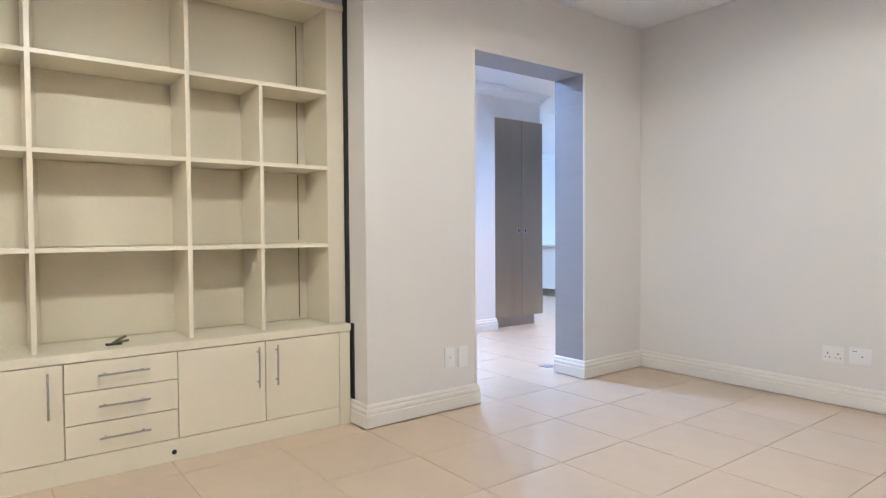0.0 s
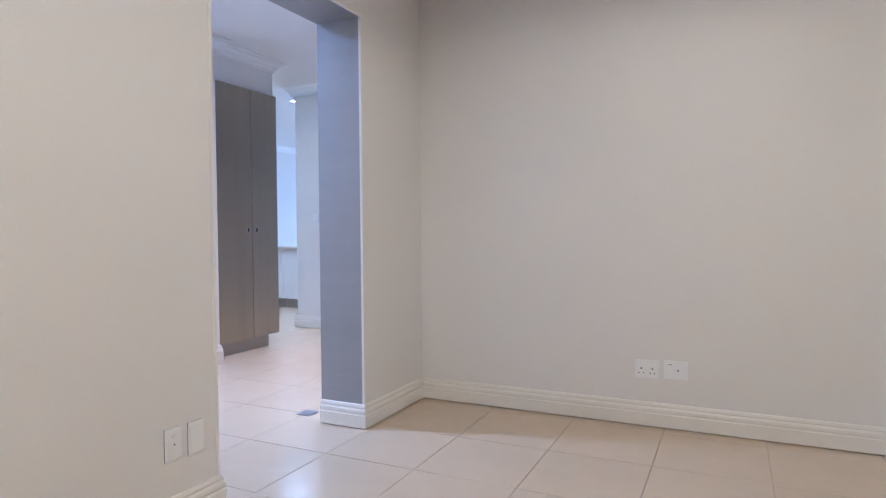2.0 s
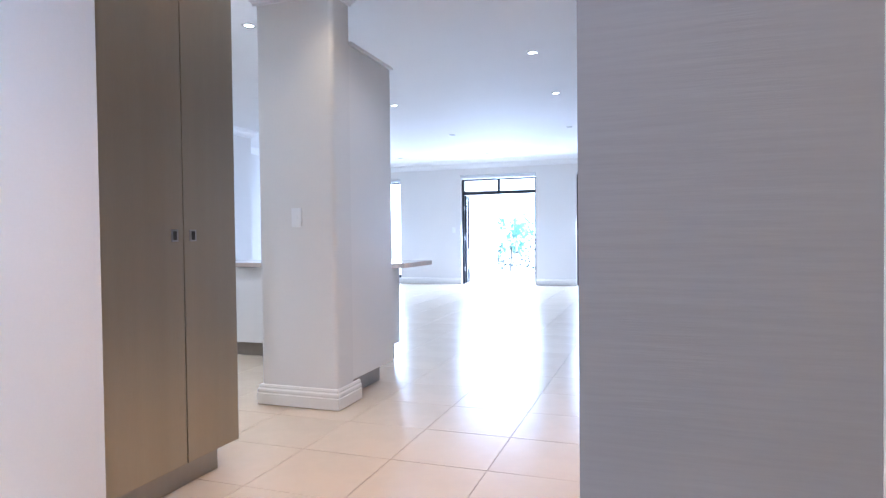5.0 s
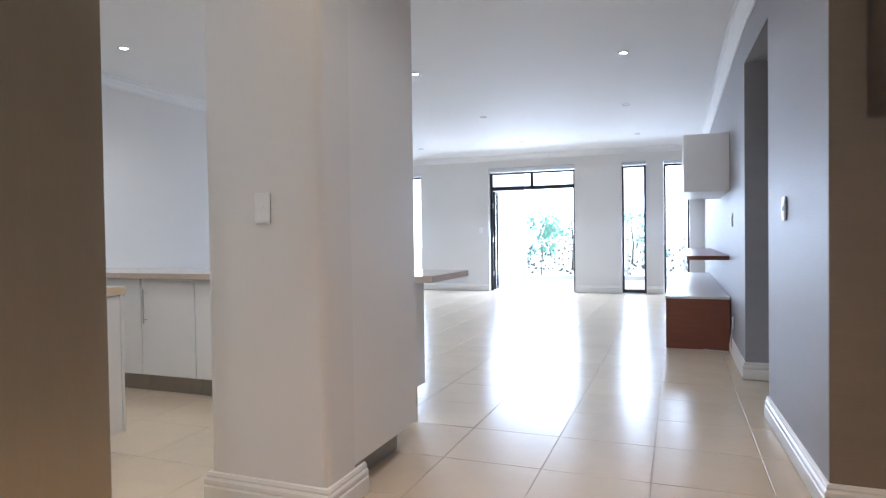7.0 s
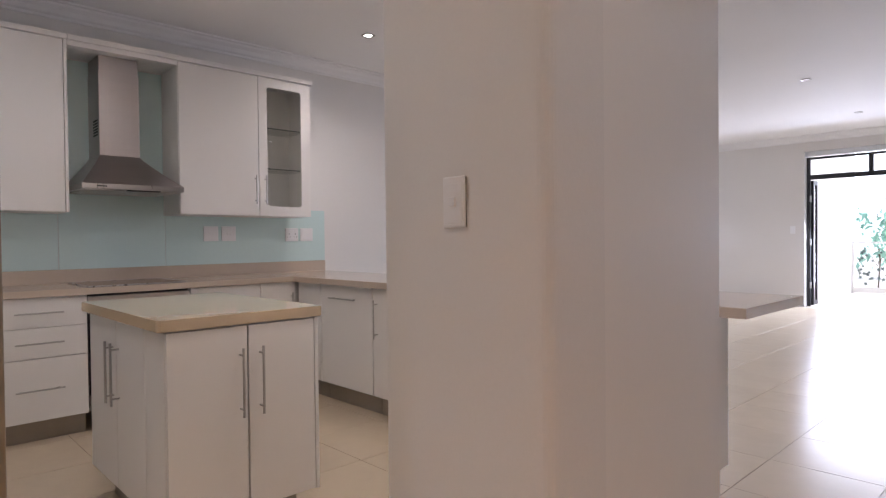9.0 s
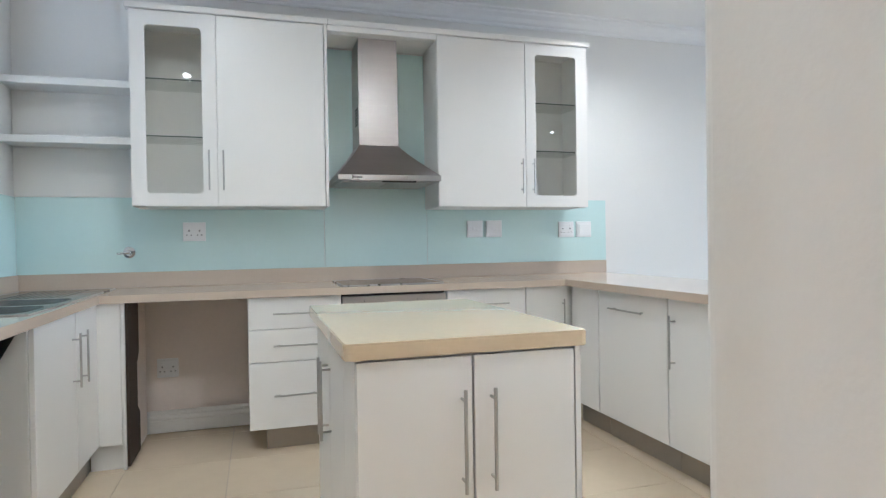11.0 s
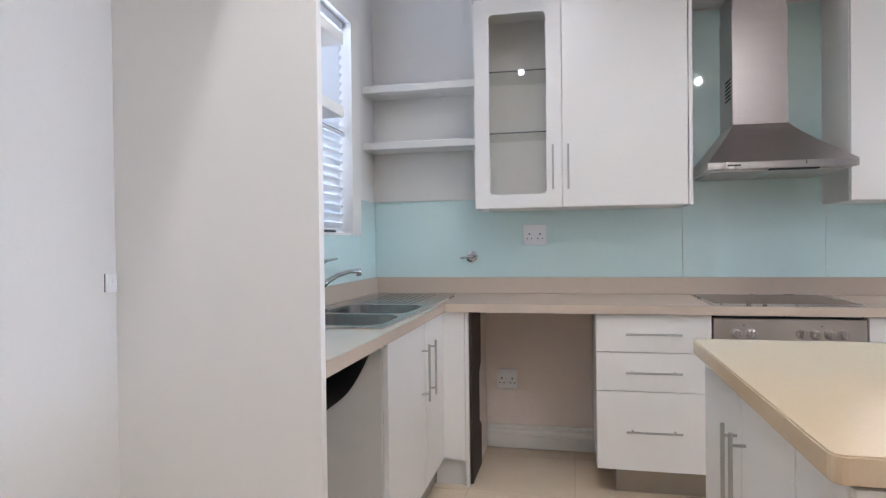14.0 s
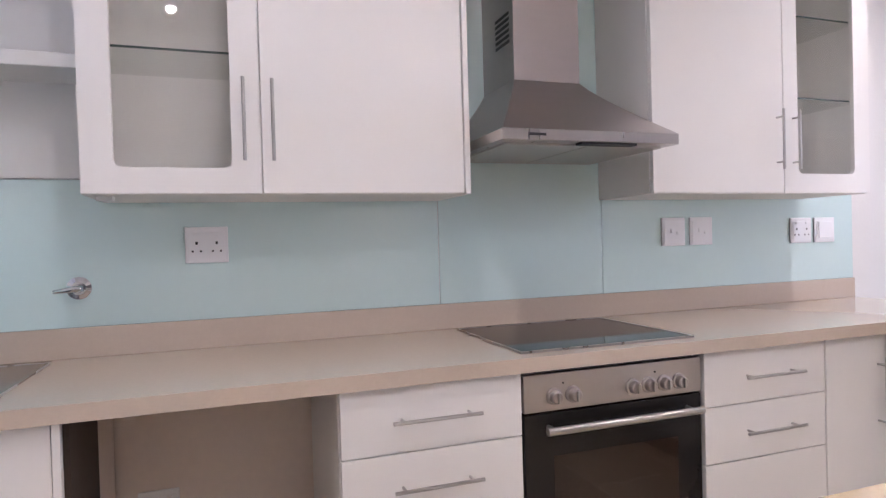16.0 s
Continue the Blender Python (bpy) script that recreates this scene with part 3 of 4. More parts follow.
for k in range(3):
    box("plug", (-3.335 + 0.024 * k, -3.318 + 0.024 * k, 8.58, 8.61, 0.011, 0.03), M_PLASTIC, t, 0.003)
t = box("floor_plate", (-3.955, -3.86, 5.285, 5.385, 0.0005, 0.004), M_VENT, None, 0.001)
tagged(t, "small grey metal plate set in the floor tiles", "floor plate")


# ---------------------------------------------------------------- living room
def media_unit():
    t = thing("media_unit", "low white media unit with red-brown wooden end panels", "media unit", (-4.05, 14.2, 0))
    box("end_panel", (-4.385, -3.815, 12.32, 12.355, 0, 0.487), M_WOOD, t)
    box("end_panel", (-4.385, -3.815, 16.2, 16.235, 0, 0.487), M_WOOD, t)
    box("body", (-4.35, -3.815, 12.36, 16.195, 0.06, 0.48), M_CARCASS, t)
    box("top_panel", (-4.39, -3.812, 12.32, 16.235, 0.489, 0.512), M_WHITE, t)
    n = 5
    for k in range(n):
        a = 12.36 + k * 3.835 / n
        box("drawer", (-4.372, -4.352, a + 0.003, a + 3.835 / n - 0.003, 0.08, 0.475), M_WHITE, t)


media_unit()
t = thing("wall_cabinet", "white wall-hung cabinet above the media unit", "cabinet", (-3.95, 13.0, 1.5))
box("body", (-4.19, -3.805, 12.42, 13.9, 1.53, 2.09), M_WHITE, t)
box("door", (-4.213, -4.192, 12.42, 13.15, 1.53, 2.09), M_WHITE, t)
box("door", (-4.213, -4.192, 13.155, 13.9, 1.53, 2.09), M_WHITE, t)
t = thing("wall_shelf", "thin red-brown wooden wall shelf above the media unit", "shelf", (-3.95, 13.5, 0.86))
box("board", (-4.19, -3.805, 12.5, 15.8, 0.857, 0.90), M_WOOD, t)
t = thing("loose_cable", "thin pale cable lying on the floor by the unit", "cable", (-4.0, 12.3, 0))
tube("cord", [(-4.1, 12.37, 0.004), (-4.02, 12.3, 0.004), (-3.92, 12.27, 0.004), (-3.84, 12.22, 0.004), (-3.86, 12.12, 0.004), (-3.8, 12.0, 0.004), (-3.83, 12.0, 0.1), (-3.815, 12.08, 0.26)], 0.004, M_CORD, t, 6)


def frame_bars(t, a, b, z0, z1, y, w, mat):
    box("frame_post", (a, a + w, y, y + 0.06, z0, z1), mat, t)
    box("frame_post", (b - w, b, y, y + 0.06, z0, z1), mat, t)
    box("head_rail", (a + w, b - w, y, y + 0.06, z1 - w, z1), mat, t)
    if z0 > -1:
        box("bottom_rail", (a + w, b - w, y, y + 0.06, z0, z0 + w), mat, t)


def living_window(name, a, b, z0, z1):
    t = tagged(thing(name, "narrow full-height window in a charcoal aluminium frame", "window", ((a + b) / 2, YF, z0)), kind="structure")
    frame_bars(t, a + 0.005, b - 0.005, z0 + 0.005, z1 - 0.06, YF + 0.1, 0.035, M_ALU)
    box("bottom_panel", (a + 0.04, b - 0.04, YF + 0.09, YF + 0.1, z0 + 0.01, z0 + 0.07), M_ALU, t)
    p = box("pane", (a + 0.04, b - 0.04, YF + 0.125, YF + 0.131, z0 + 0.04, z1 - 0.095), M_GLASS, t, 0)
    p.visible_shadow = False
    box("roller_blind", (a + 0.005, b - 0.005, YF + 0.02, YF + 0.08, z1 - 0.06, z1 - 0.003), M_BLIND, t, 0.01)


living_window("window_1", *FAR[0])
living_window("window_2", *FAR[2])
living_window("window_3", *FAR[3])


def patio_door():
    a, b, z0, z1 = FAR[1]
    t = tagged(thing("door_1", "open charcoal aluminium patio door with a fanlight above", "door", ((a + b) / 2, YF, 0)), kind="structure")
    y = YF + 0.1
    box("frame_post", (a + 0.005, a + 0.055, y, y + 0.06, 0, z1 - 0.09), M_ALU, t)
    box("frame_post", (b - 0.04, b - 0.005, y, y + 0.06, 0, z1 - 0.09), M_ALU, t)
    box("transom", (a + 0.055, b - 0.04, y, y + 0.06, 2.06, 2.135), M_ALU, t)
    box("head_rail", (a + 0.055, b - 0.04, y, y + 0.06, z1 - 0.125, z1 - 0.09), M_ALU, t)
    box("mullion", ((a + b) / 2 - 0.025, (a + b) / 2 + 0.035, y, y + 0.06, 2.135, z1 - 0.125), M_ALU, t)
    for u, v in ((a + 0.055, (a + b) / 2 - 0.025), ((a + b) / 2 + 0.035, b - 0.04)):
        p = box("pane", (u, v, y + 0.025, y + 0.031, 2.135, z1 - 0.125), M_GLASS, t, 0)
        p.visible_shadow = False
    box("roller_blind", (a + 0.005, b - 0.005, YF + 0.005, YF + 0.085, z1 - 0.085, z1 - 0.004), M_BLIND, t, 0.012)
    # the leaf folded back outside
    leaf = box("folded_leaf", (a + 0.05, a + 0.085, y + 0.07, y + 0.115, 0.02, 2.05), M_ALU, t)
    box("stile", (a + 0.05, a + 0.085, y + 0.27, y + 0.3, 0.02, 2.05), M_ALU, leaf)
    box("rail", (a + 0.05, a + 0.085, y + 0.117, y + 0.268, 0.02, 0.09), M_ALU, leaf)
    box("rail", (a + 0.05, a + 0.085, y + 0.117, y + 0.268, 1.98, 2.05), M_ALU, leaf)
    box("pane", (a + 0.064, a + 0.07, y + 0.117, y + 0.268, 0.09, 1.98), M_GLASS, leaf, 0).visible_shadow = False
    for k in range(3):
        box("hinge", (a + 0.052, a + 0.072, y - 0.02, y - 0.001, 0.3 + 0.7 * k, 0.4 + 0.7 * k), M_HANDLE, leaf)


patio_door()
plate("light_switch", "white wall light switch beside the patio door", (-8.05, YF, 1.25), "-y", 0.075, 0.125, [(0, 0.0, 0.022, 0.024, "rocker")], "switch")

# ---------------------------------------------------------------- outside
bm = bmesh.new()
add_box(bm, -60, 60, 70.0, 70.2, -0.3, 40)
tagged(part("backdrop", bm, glow("hazy_bright_sky", (0.88, 0.95, 1.0), 2.2)), "bright white hazy sky beyond the garden", "sky", kind="structure")
bm = bmesh.new()
add_box(bm, -60, 60, -40, 160, -0.35, -0.06)
tagged(part("ground", bm, M_PALE_GROUND), "pale sunlit ground reaching away from the house", "ground", kind="structure")
box("pavement", (-12, -1, 18.24, 21.6, -0.06, -0.02), M_PAVE, None, 0.004)
tagged(bpy.data.objects["pavement"], "pale stone patio outside the door", "patio", kind="structure")
wall("wall_garden", [(-9.0, -8.0, 18.24, 21.7, -0.06, 3.0)], M_OUTWALL, "white rendered garden wall beside the patio")


def balustrade():
    t = thing("balustrade", "white metal patio balustrade with cut-out leaf ornaments", "balustrade", (-5.5, 21.5, -0.02))
    x0, x1, y = -7.98, -2.8, 21.5
    box("top_rail", (x0, x1, y - 0.02, y + 0.02, 0.98, 1.02), M_OUTWALL, t)
    box("bottom_rail", (x0, x1, y - 0.02, y + 0.02, 0.0, 0.1), M_OUTWALL, t)
    for k in range(5):
        x = x0 + (x1 - x0) * k / 4
        box("post", (x - 0.02, x + 0.02, y - 0.022, y + 0.022, -0.02, 1.03), M_OUTWALL, t)
    rnd = random.Random(4)
    for k in range(250):
        bm = bmesh.new()
        cx, cz, s, a = rnd.uniform(x0 + 0.1, x1 - 0.1), rnd.uniform(0.16, 0.92), rnd.uniform(0.032, 0.052), rnd.uniform(0, 6.28)
        n = 10
        vs = []
        for d in (-0.006, 0.006):
            vs.append([bm.verts.new((cx + s * (1 if j % 2 else 0.42) * math.cos(a + 2 * math.pi * j / n), y + d, cz + s * (1 if j % 2 else 0.42) * math.sin(a + 2 * math.pi * j / n))) for j in range(n)])
        bm.faces.new(vs[0]), bm.faces.new(vs[1][::-1])
        for j in range(n):
            bm.faces.new((vs[0][j], vs[0][(j + 1) % n], vs[1][(j + 1) % n], vs[1][j]))
        part("leaf_ornament", bm, M_ORN, t)


balustrade()


def tree(name, label, x, y, h, spread, seed, trunk_r=0.05, leaves=300, low=0.35):
    rnd = random.Random(seed)
    t = thing(name, label, "tree", (x, y, -0.06))
    bm = bmesh.new()
    add_tube(bm, [(x, y, -0.06), (x + 0.04, y, h * 0.35), (x - 0.03, y + 0.03, h * 0.7), (x, y, h * 0.95)], [trunk_r, trunk_r * 0.75, trunk_r * 0.45, 0.01], 8)
    tips = []
    for k in range(9):
        z = h * rnd.uniform(low, 0.85)
        a, r = rnd.uniform(0, 6.28), spread * rnd.uniform(0.5, 0.95)
        tip = Vector((x + r * math.cos(a), y + r * math.sin(a), z + h * rnd.uniform(0.05, 0.2)))
        add_tube(bm, [(x, y, z), Vector((x, y, z)).lerp(tip, 0.5) + Vector((0, 0, 0.08)), tip], [trunk_r * 0.35, trunk_r * 0.22, 0.006], 6)
        tips.append(tip)
    part("trunk", bm, M_BARK, t)
    verts, faces = [], []
    for k in range(leaves):
        c = rnd.choice(tips) + Vector((rnd.gauss(0, spread * 0.22), rnd.gauss(0, spread * 0.22), rnd.gauss(0, h * 0.07)))
        s = rnd.uniform(0.05, 0.11)
        q = Euler((rnd.uniform(0, 6.28), rnd.uniform(0, 6.28), rnd.uniform(0, 6.28))).to_matrix()
        i = len(verts)
        verts += [tuple(c + q @ Vector(p) * s) for p in ((-1, 0, 0), (0, -0.45, 0.12), (1, 0, 0), (0, 0.45, 0.12))]
        faces += [(i, i + 1, i + 2), (i, i + 2, i + 3)]
    me = bpy.data.meshes.new("crown")
    me.from_pydata(verts, [], faces)
    me.materials.append(M_LEAF)
    ob = new("crown", me)
    ob.parent, ob.matrix_parent_inverse = t, BASE[t.name]


tree("garden_tree", "leafy green garden tree beyond the patio", -7.6, 27.0, 2.2, 0.9, 1, low=0.35, leaves=480)
tree("garden_tree", "leafy green garden tree beyond the patio", -5.9, 31.0, 2.1, 1.0, 2, low=0.35, leaves=480)
tree("shrub", "bushy green shrub behind the balustrade", -7.75, 22.5, 1.75, 0.35, 3, 0.02, 300, 0.1)
tree("shrub", "bushy green shrub behind the balustrade", -5.0, 22.6, 1.2, 0.4, 5, 0.02, 120, 0.1)


# ---------------------------------------------------------------- kitchen
XF = -8.93      # fronts of the base units on the long wall
XU = -9.195     # fronts of the wall units
ZB, ZC = 0.848, 0.888
YS = 6.71       # fronts of the sink run
YP = 9.36       # fronts of the peninsula


def framed_glass_door(t, y0, y1, z0, z1, g, handle_y):
    gy0, gy1, gz0, gz1 = g
    bm = bmesh.new()
    r, n = 0.022, 6
    inner = []
    for cy, cz, a0 in ((gy1 - r, gz1 - r, 0), (gy0 + r, gz1 - r, 90), (gy0 + r, gz0 + r, 180), (gy1 - r, gz0 + r, 270)):
        inner += [(cy + r * math.cos(radians(a0 + 90 * k / n)), cz + r * math.sin(radians(a0 + 90 * k / n))) for k in range(n + 1)]
    outer = []
    for (cy, cz), k in zip(((y1, z1), (y0, z1), (y0, z0), (y1, z0)), range(4)):
        outer += [(cy, cz)] * (n + 1)
    m = len(inner)
    f_in = [bm.verts.new((XU, *p)) for p in inner]
    b_in = [bm.verts.new((XU - 0.018, *p)) for p in inner]
    f_out = {p: bm.verts.new((XU, *p)) for p in set(outer)}
    b_out = {p: bm.verts.new((XU - 0.018, *p)) for p in set(outer)}
    for i in range(m):
        j = (i + 1) % m
        bm.faces.new((f_in[i], f_in[j], b_in[j], b_in[i]))
        for vin, vout in ((f_in, f_out), (b_in, b_out)):
            if outer[i] == outer[j]:
                bm.faces.new((vin[i], vin[j], vout[outer[i]]))
            else:
                bm.faces.new((vin[i], vin[j], vout[outer[j]], vout[outer[i]]))
    ring = [(y1, z1), (y0, z1), (y0, z0), (y1, z0)]
    for i in range(4):
        p, q = ring[i], ring[(i + 1) % 4]
        bm.faces.new((f_out[p], f_out[q], b_out[q], b_out[p]))
    d = part("glass_door", bm, M_WHITE, t)
    p = box("pane", (XU - 0.012, XU - 0.008, gy0 - 0.004, gy1 + 0.004, gz0 - 0.004, gz1 + 0.004), M_GLASS, d, 0)
    p.visible_shadow = False
    bar_handle(d, (XU, handle_y, 1.443), (XU, handle_y, 1.668), (1, 0, 0))


def wall_unit(label, y0, y1, glass_side, split, panes, shelves, hy):
    t = thing("wall_unit", label, "wall cabinet", (XK + 0.17, (y0 + y1) / 2, 1.355), "kitchen wall units")
    z0, z1 = 1.354, 2.436
    b = XK + 0.009
    box("side_panel", (b, XU - 0.02, y0, y0 + 0.016, z0, z1), M_CARCASS, t)
    box("side_panel", (b, XU - 0.02, y1 - 0.016, y1, z0, z1), M_CARCASS, t)
    box("back_panel", (b, b + 0.01, y0 + 0.016, y1 - 0.016, z0, z1), M_CARCASS, t)
    box("base_panel", (b + 0.01, XU - 0.02, y0 + 0.016, y1 - 0.016, z0, z0 + 0.016), M_CARCASS, t)
    box("top_panel", (b + 0.01, XU - 0.02, y0 + 0.016, y1 - 0.016, z1 - 0.016, z1), M_CARCASS, t)
    box("divider", (b + 0.01, XU - 0.022, split - 0.008, split + 0.008, z0 + 0.016, z1 - 0.016), M_CARCASS, t)
    g0, g1 = (y0, split) if glass_side == "low" else (split, y1)
    framed_glass_door(t, g0 + 0.002, g1 - 0.002, z0 + 0.002, z1 - 0.002, panes, hy[0])
    for z in shelves:
        box("glass_shelf", (b + 0.012, XU - 0.04, g0 + 0.018, g1 - 0.018, z - 0.003, z + 0.003), M_SHELFGLASS, t, 0).visible_shadow = False
        box("shelf_edge", (XU - 0.0395, XU - 0.037, g0 + 0.018, g1 - 0.018, z - 0.003, z + 0.003), M_GLASSEDGE, t, 0)
    s0, s1 = (split, y1) if glass_side == "low" else (y0, split)
    d = box("door", (XU - 0.018, XU, s0 + 0.002, s1 - 0.002, z0 + 0.002, z1 - 0.002), M_WHITE, t, 0.002)
    bar_handle(d, (XU, hy[1], 1.443), (XU, hy[1], 1.668), (1, 0, 0))
    return t


M_SHELFGLASS = glass("green_edged_shelf_glass", (0.965, 0.975, 0.96))
M_GLASSEDGE = material("dark_glass_edge", (0.06, 0.10, 0.09), 0.1, var=0.1, bump=0)
ul = wall_unit("white kitchen wall unit with one glazed and one plain door", 6.834, 7.884, "low", 7.281, (6.912, 7.203, 1.425, 2.355), (1.748, 2.068), (7.236, 7.312))
ur = wall_unit("white kitchen wall unit beside the hood, one door glazed", 8.587, 9.65, "high", 9.191, (9.264, 9.564, 1.43, 2.362), (1.73, 2.05), (9.237, 9.157))
box("fixing_block", (XU - 0.09, XU - 0.05, 6.86, 6.9, 1.342, 1.3535), M_WHITE, ul)
box("filler_panel", (XK + 0.009, XU + 0.002, 7.886, 7.904, 1.354, 2.44), M_WHITE, ul)
box("cornice_strip", (XU - 0.05, XU + 0.012, 6.815, 7.905, 2.438, 2.472), M_WHITE, ul, 0.004)
box("cornice_strip", (XU - 0.05, XU + 0.012, 7.907, 9.67, 2.438, 2.472), M_WHITE, ur, 0.004)
box("bridge_panel", (XK + 0.009, XU - 0.052, 7.906, 8.585, 2.405, 2.436), M_WHITE, ur)
box("hood_fascia", (XU - 0.05, XU, 7.907, 8.585, 2.405, 2.437), M_WHITE, ur)

# glass splashback in three sheets
t = thing("splashback", "aqua back-painted glass splashback sheets behind the counter", "splashback", (XK, 8.0, 0.98))
for a, b, z1 in ((YW + 0.006, 7.905, 1.425), (7.908, 8.598, 2.40), (8.601, 9.99, 1.425)):
    box("glass_sheet", (XK, XK + 0.006, a, b, 0.98, z1), M_SPLASH, t, 0.001)
t = thing("splashback", "aqua back-painted glass splashback under the window", "splashback", (-8.6, YW, 0.98))
box("glass_sheet", (XK + 0.007, WX0 - 0.127, YW, YW + 0.006, 0.98, 1.425), M_SPLASH, t, 0.001)
box("glass_sheet", (WX0 - 0.125, WX1 + 0.02, YW, YW + 0.006, 0.98, WZ0 - 0.014), M_SPLASH, t, 0.001)
box("glass_sheet", (WX1 + 0.022, -7.449, YW, YW + 0.006, 0.98, 1.425), M_SPLASH, t, 0.001)

# worktop: one continuous slab round the room
SX0, SX1, SY0, SY1 = -9.44, -8.062, 6.235, 6.68
t = thing("worktop", "beige engineered stone kitchen worktop with a low upstand", "worktop", (-9.0, 8.0, ZB))
box("slab", (XK, -8.905, 6.73, 9.31, ZB, ZC), M_STONE, t, 0.0)
box("slab", (XK, -5.645, 9.31, 9.985, ZB, ZC), M_STONE, t, 0.0)
box("slab", (XK, SX0, YW, 6.73, ZB, ZC), M_STONE, t, 0.0)
box("slab", (SX1, -7.449, YW, 6.73, ZB, ZC), M_STONE, t, 0.0)
box("slab", (SX0, SX1, YW, SY0, ZB, ZC), M_STONE, t, 0.0)
box("slab", (SX0, SX1, SY1, 6.73, ZB, ZC), M_STONE, t, 0.0)
box("upstand", (XK, XK + 0.02, YW, 9.985, ZC, 0.98), M_STONE, t, 0.002)
box("upstand", (XK + 0.02, -7.449, YW, YW + 0.02, ZC, 0.98), M_STONE, t, 0.002)


def drawers(label, y0, y1, cuts, handles):
    t = thing("drawer_unit", label, "base cabinet", (-9.2, (y0 + y1) / 2, 0), "kitchen base units")
    box("carcass", (XK + 0.03, XF - 0.021, y0, y1, 0.132, ZB - 0.003), M_CARCASS, t)
    for z0, z1 in zip(cuts, cuts[1:]):
        d = box("drawer", (XF - 0.019, XF, y0 + 0.002, y1 - 0.002, z0 + 0.0015, z1 - 0.0015), M_WHITE, t, 0.002)
        zc = z1 - 0.088 if z1 - z0 < 0.25 else z1 - 0.178
        bar_handle(d, (XF, handles[0], zc), (XF, handles[1], zc), (1, 0, 0))
    box("plinth", (-9.3, XF - 0.09, y0 + 0.09, y1, 0, 0.13), M_PLINTH, t)
    return t


drawers("white three-drawer kitchen base unit beside the oven", 7.43, 7.93, (0.132, 0.494, 0.672, 0.846), (7.56, 7.80))
drawers("white drawer unit on the far side of the oven", 8.548, 9.052, (0.132, 0.494, 0.672, 0.846), (8.69, 8.93))
t = thing("corner_unit", "white corner base unit with a narrow door", "base cabinet", (-9.2, 9.2, 0), "kitchen base units")
box("carcass", (XK + 0.03, XF - 0.021, 9.056, 9.95, 0.132, ZB - 0.003), M_CARCASS, t)
d = box("door", (XF - 0.019, XF, 9.056, 9.338, 0.134, 0.846), M_WHITE, t, 0.002)
box("plinth", (-9.3, XF - 0.06, 9.056, 9.4, 0, 0.13), M_PLINTH, t)

# appliance space with its end panel
t = thing("end_panel", "white end panel with dark brown inner face beside empty space", "cabinet panel", (-9.2, 6.83, 0))
box("board", (XK + 0.03, XF, 6.818, 6.834, 0, ZB - 0.002), M_WHITE, t, 0.001)
bm = bmesh.new()
prof = [(XF - 0.02, 0.01), (XF - 0.02, 0.846), (XK + 0.3, 0.846), (XK + 0.3, 0.55), (XK + 0.36, 0.5), (XK + 0.36, 0.26), (XK + 0.3, 0.22), (XK + 0.3, 0.01)]
for y in (6.8345, 6.848):
    bm.faces.new([bm.verts.new((x, y, z)) for x, z in prof])
bm.verts.ensure_lookup_table()
k = len(prof)
for j in range(k):
    bm.faces.new((bm.verts[j], bm.verts[(j + 1) % k], bm.verts[k + (j + 1) % k], bm.verts[k + j]))
part("liner", bm, M_BROWN, t, "dark brown cut inner board")
box("rear_liner", (XK + 0.03, XK + 0.299, 6.8345, 6.838, 0.01, 0.846), M_BEIGE, t, 0)


def oven():
    y0, y1 = 7.937, 8.541
    t = thing("oven", "built-in stainless steel electric oven with a black glass door", "oven", (-9.2, 8.24, 0))
    box("body", (XK + 0.05, XF - 0.03, y0 + 0.01, y1 - 0.01, 0.14, ZB - 0.004), M_BLACK, t)
    box("control_panel", (XF - 0.03, XF - 0.004, y0, y1, 0.728, 0.832), M_STEEL_S, t, 0.002)
    door = box("door", (XF - 0.03, XF - 0.006, y0, y1, 0.235, 0.722), M_BLACKGLASS, t, 0.003)
    box("window", (XF - 0.0058, XF - 0.005, y0 + 0.09, y1 - 0.09, 0.30, 0.60), material("oven_inner_glass", (0.022, 0.012, 0.008), 0.05, var=0.05, bump=0), door, 0)
    box("trim_strip", (XF - 0.03, XF - 0.004, y0, y1, 0.138, 0.231), M_STEEL_H, t, 0.002)
    for y in (8.03, 8.09, 8.29, 8.345, 8.40, 8.455):
        bm = bmesh.new()
        add_tube(bm, [(XF - 0.004, y, 0.768), (XF + 0.003, y, 0.768), (XF + 0.005, y, 0.768), (XF + 0.02, y, 0.768), (XF + 0.023, y, 0.768)], [0.024, 0.024, 0.0185, 0.017, 0.014], 20)
        kn = part("knob", bm, M_STEEL, t, "brushed steel control knob")
        box("pointer", (XF + 0.023, XF + 0.031, y - 0.003, y + 0.003, 0.754, 0.782), M_HANDLE, kn, 0.001)
    for y in (8.06, 8.37):
        bm = add_tube(bmesh.new(), [(XF - 0.004, y, 0.803), (XF - 0.002, y, 0.803)], 0.003, 8)
        part("indicator_light", bm, M_HOLE, t)
    bm = add_tube(bmesh.new(), [(XF + 0.036, y0 + 0.05, 0.683), (XF + 0.036, y1 - 0.03, 0.683)], 0.011, 12)
    add_tube(bm, [(XF - 0.006, y0 + 0.075, 0.683), (XF + 0.036, y0 + 0.075, 0.683)], 0.007, 8)
    add_tube(bm, [(XF - 0.006, y1 - 0.055, 0.683), (XF + 0.036, y1 - 0.055, 0.683)], 0.007, 8)
    part("handle", bm, M_HANDLE, door, "long satin steel oven handle")
    box("gap_strip", (XF - 0.04, XF - 0.03, y0, y1, 0.834, ZB - 0.001), M_HOLE, t, 0)


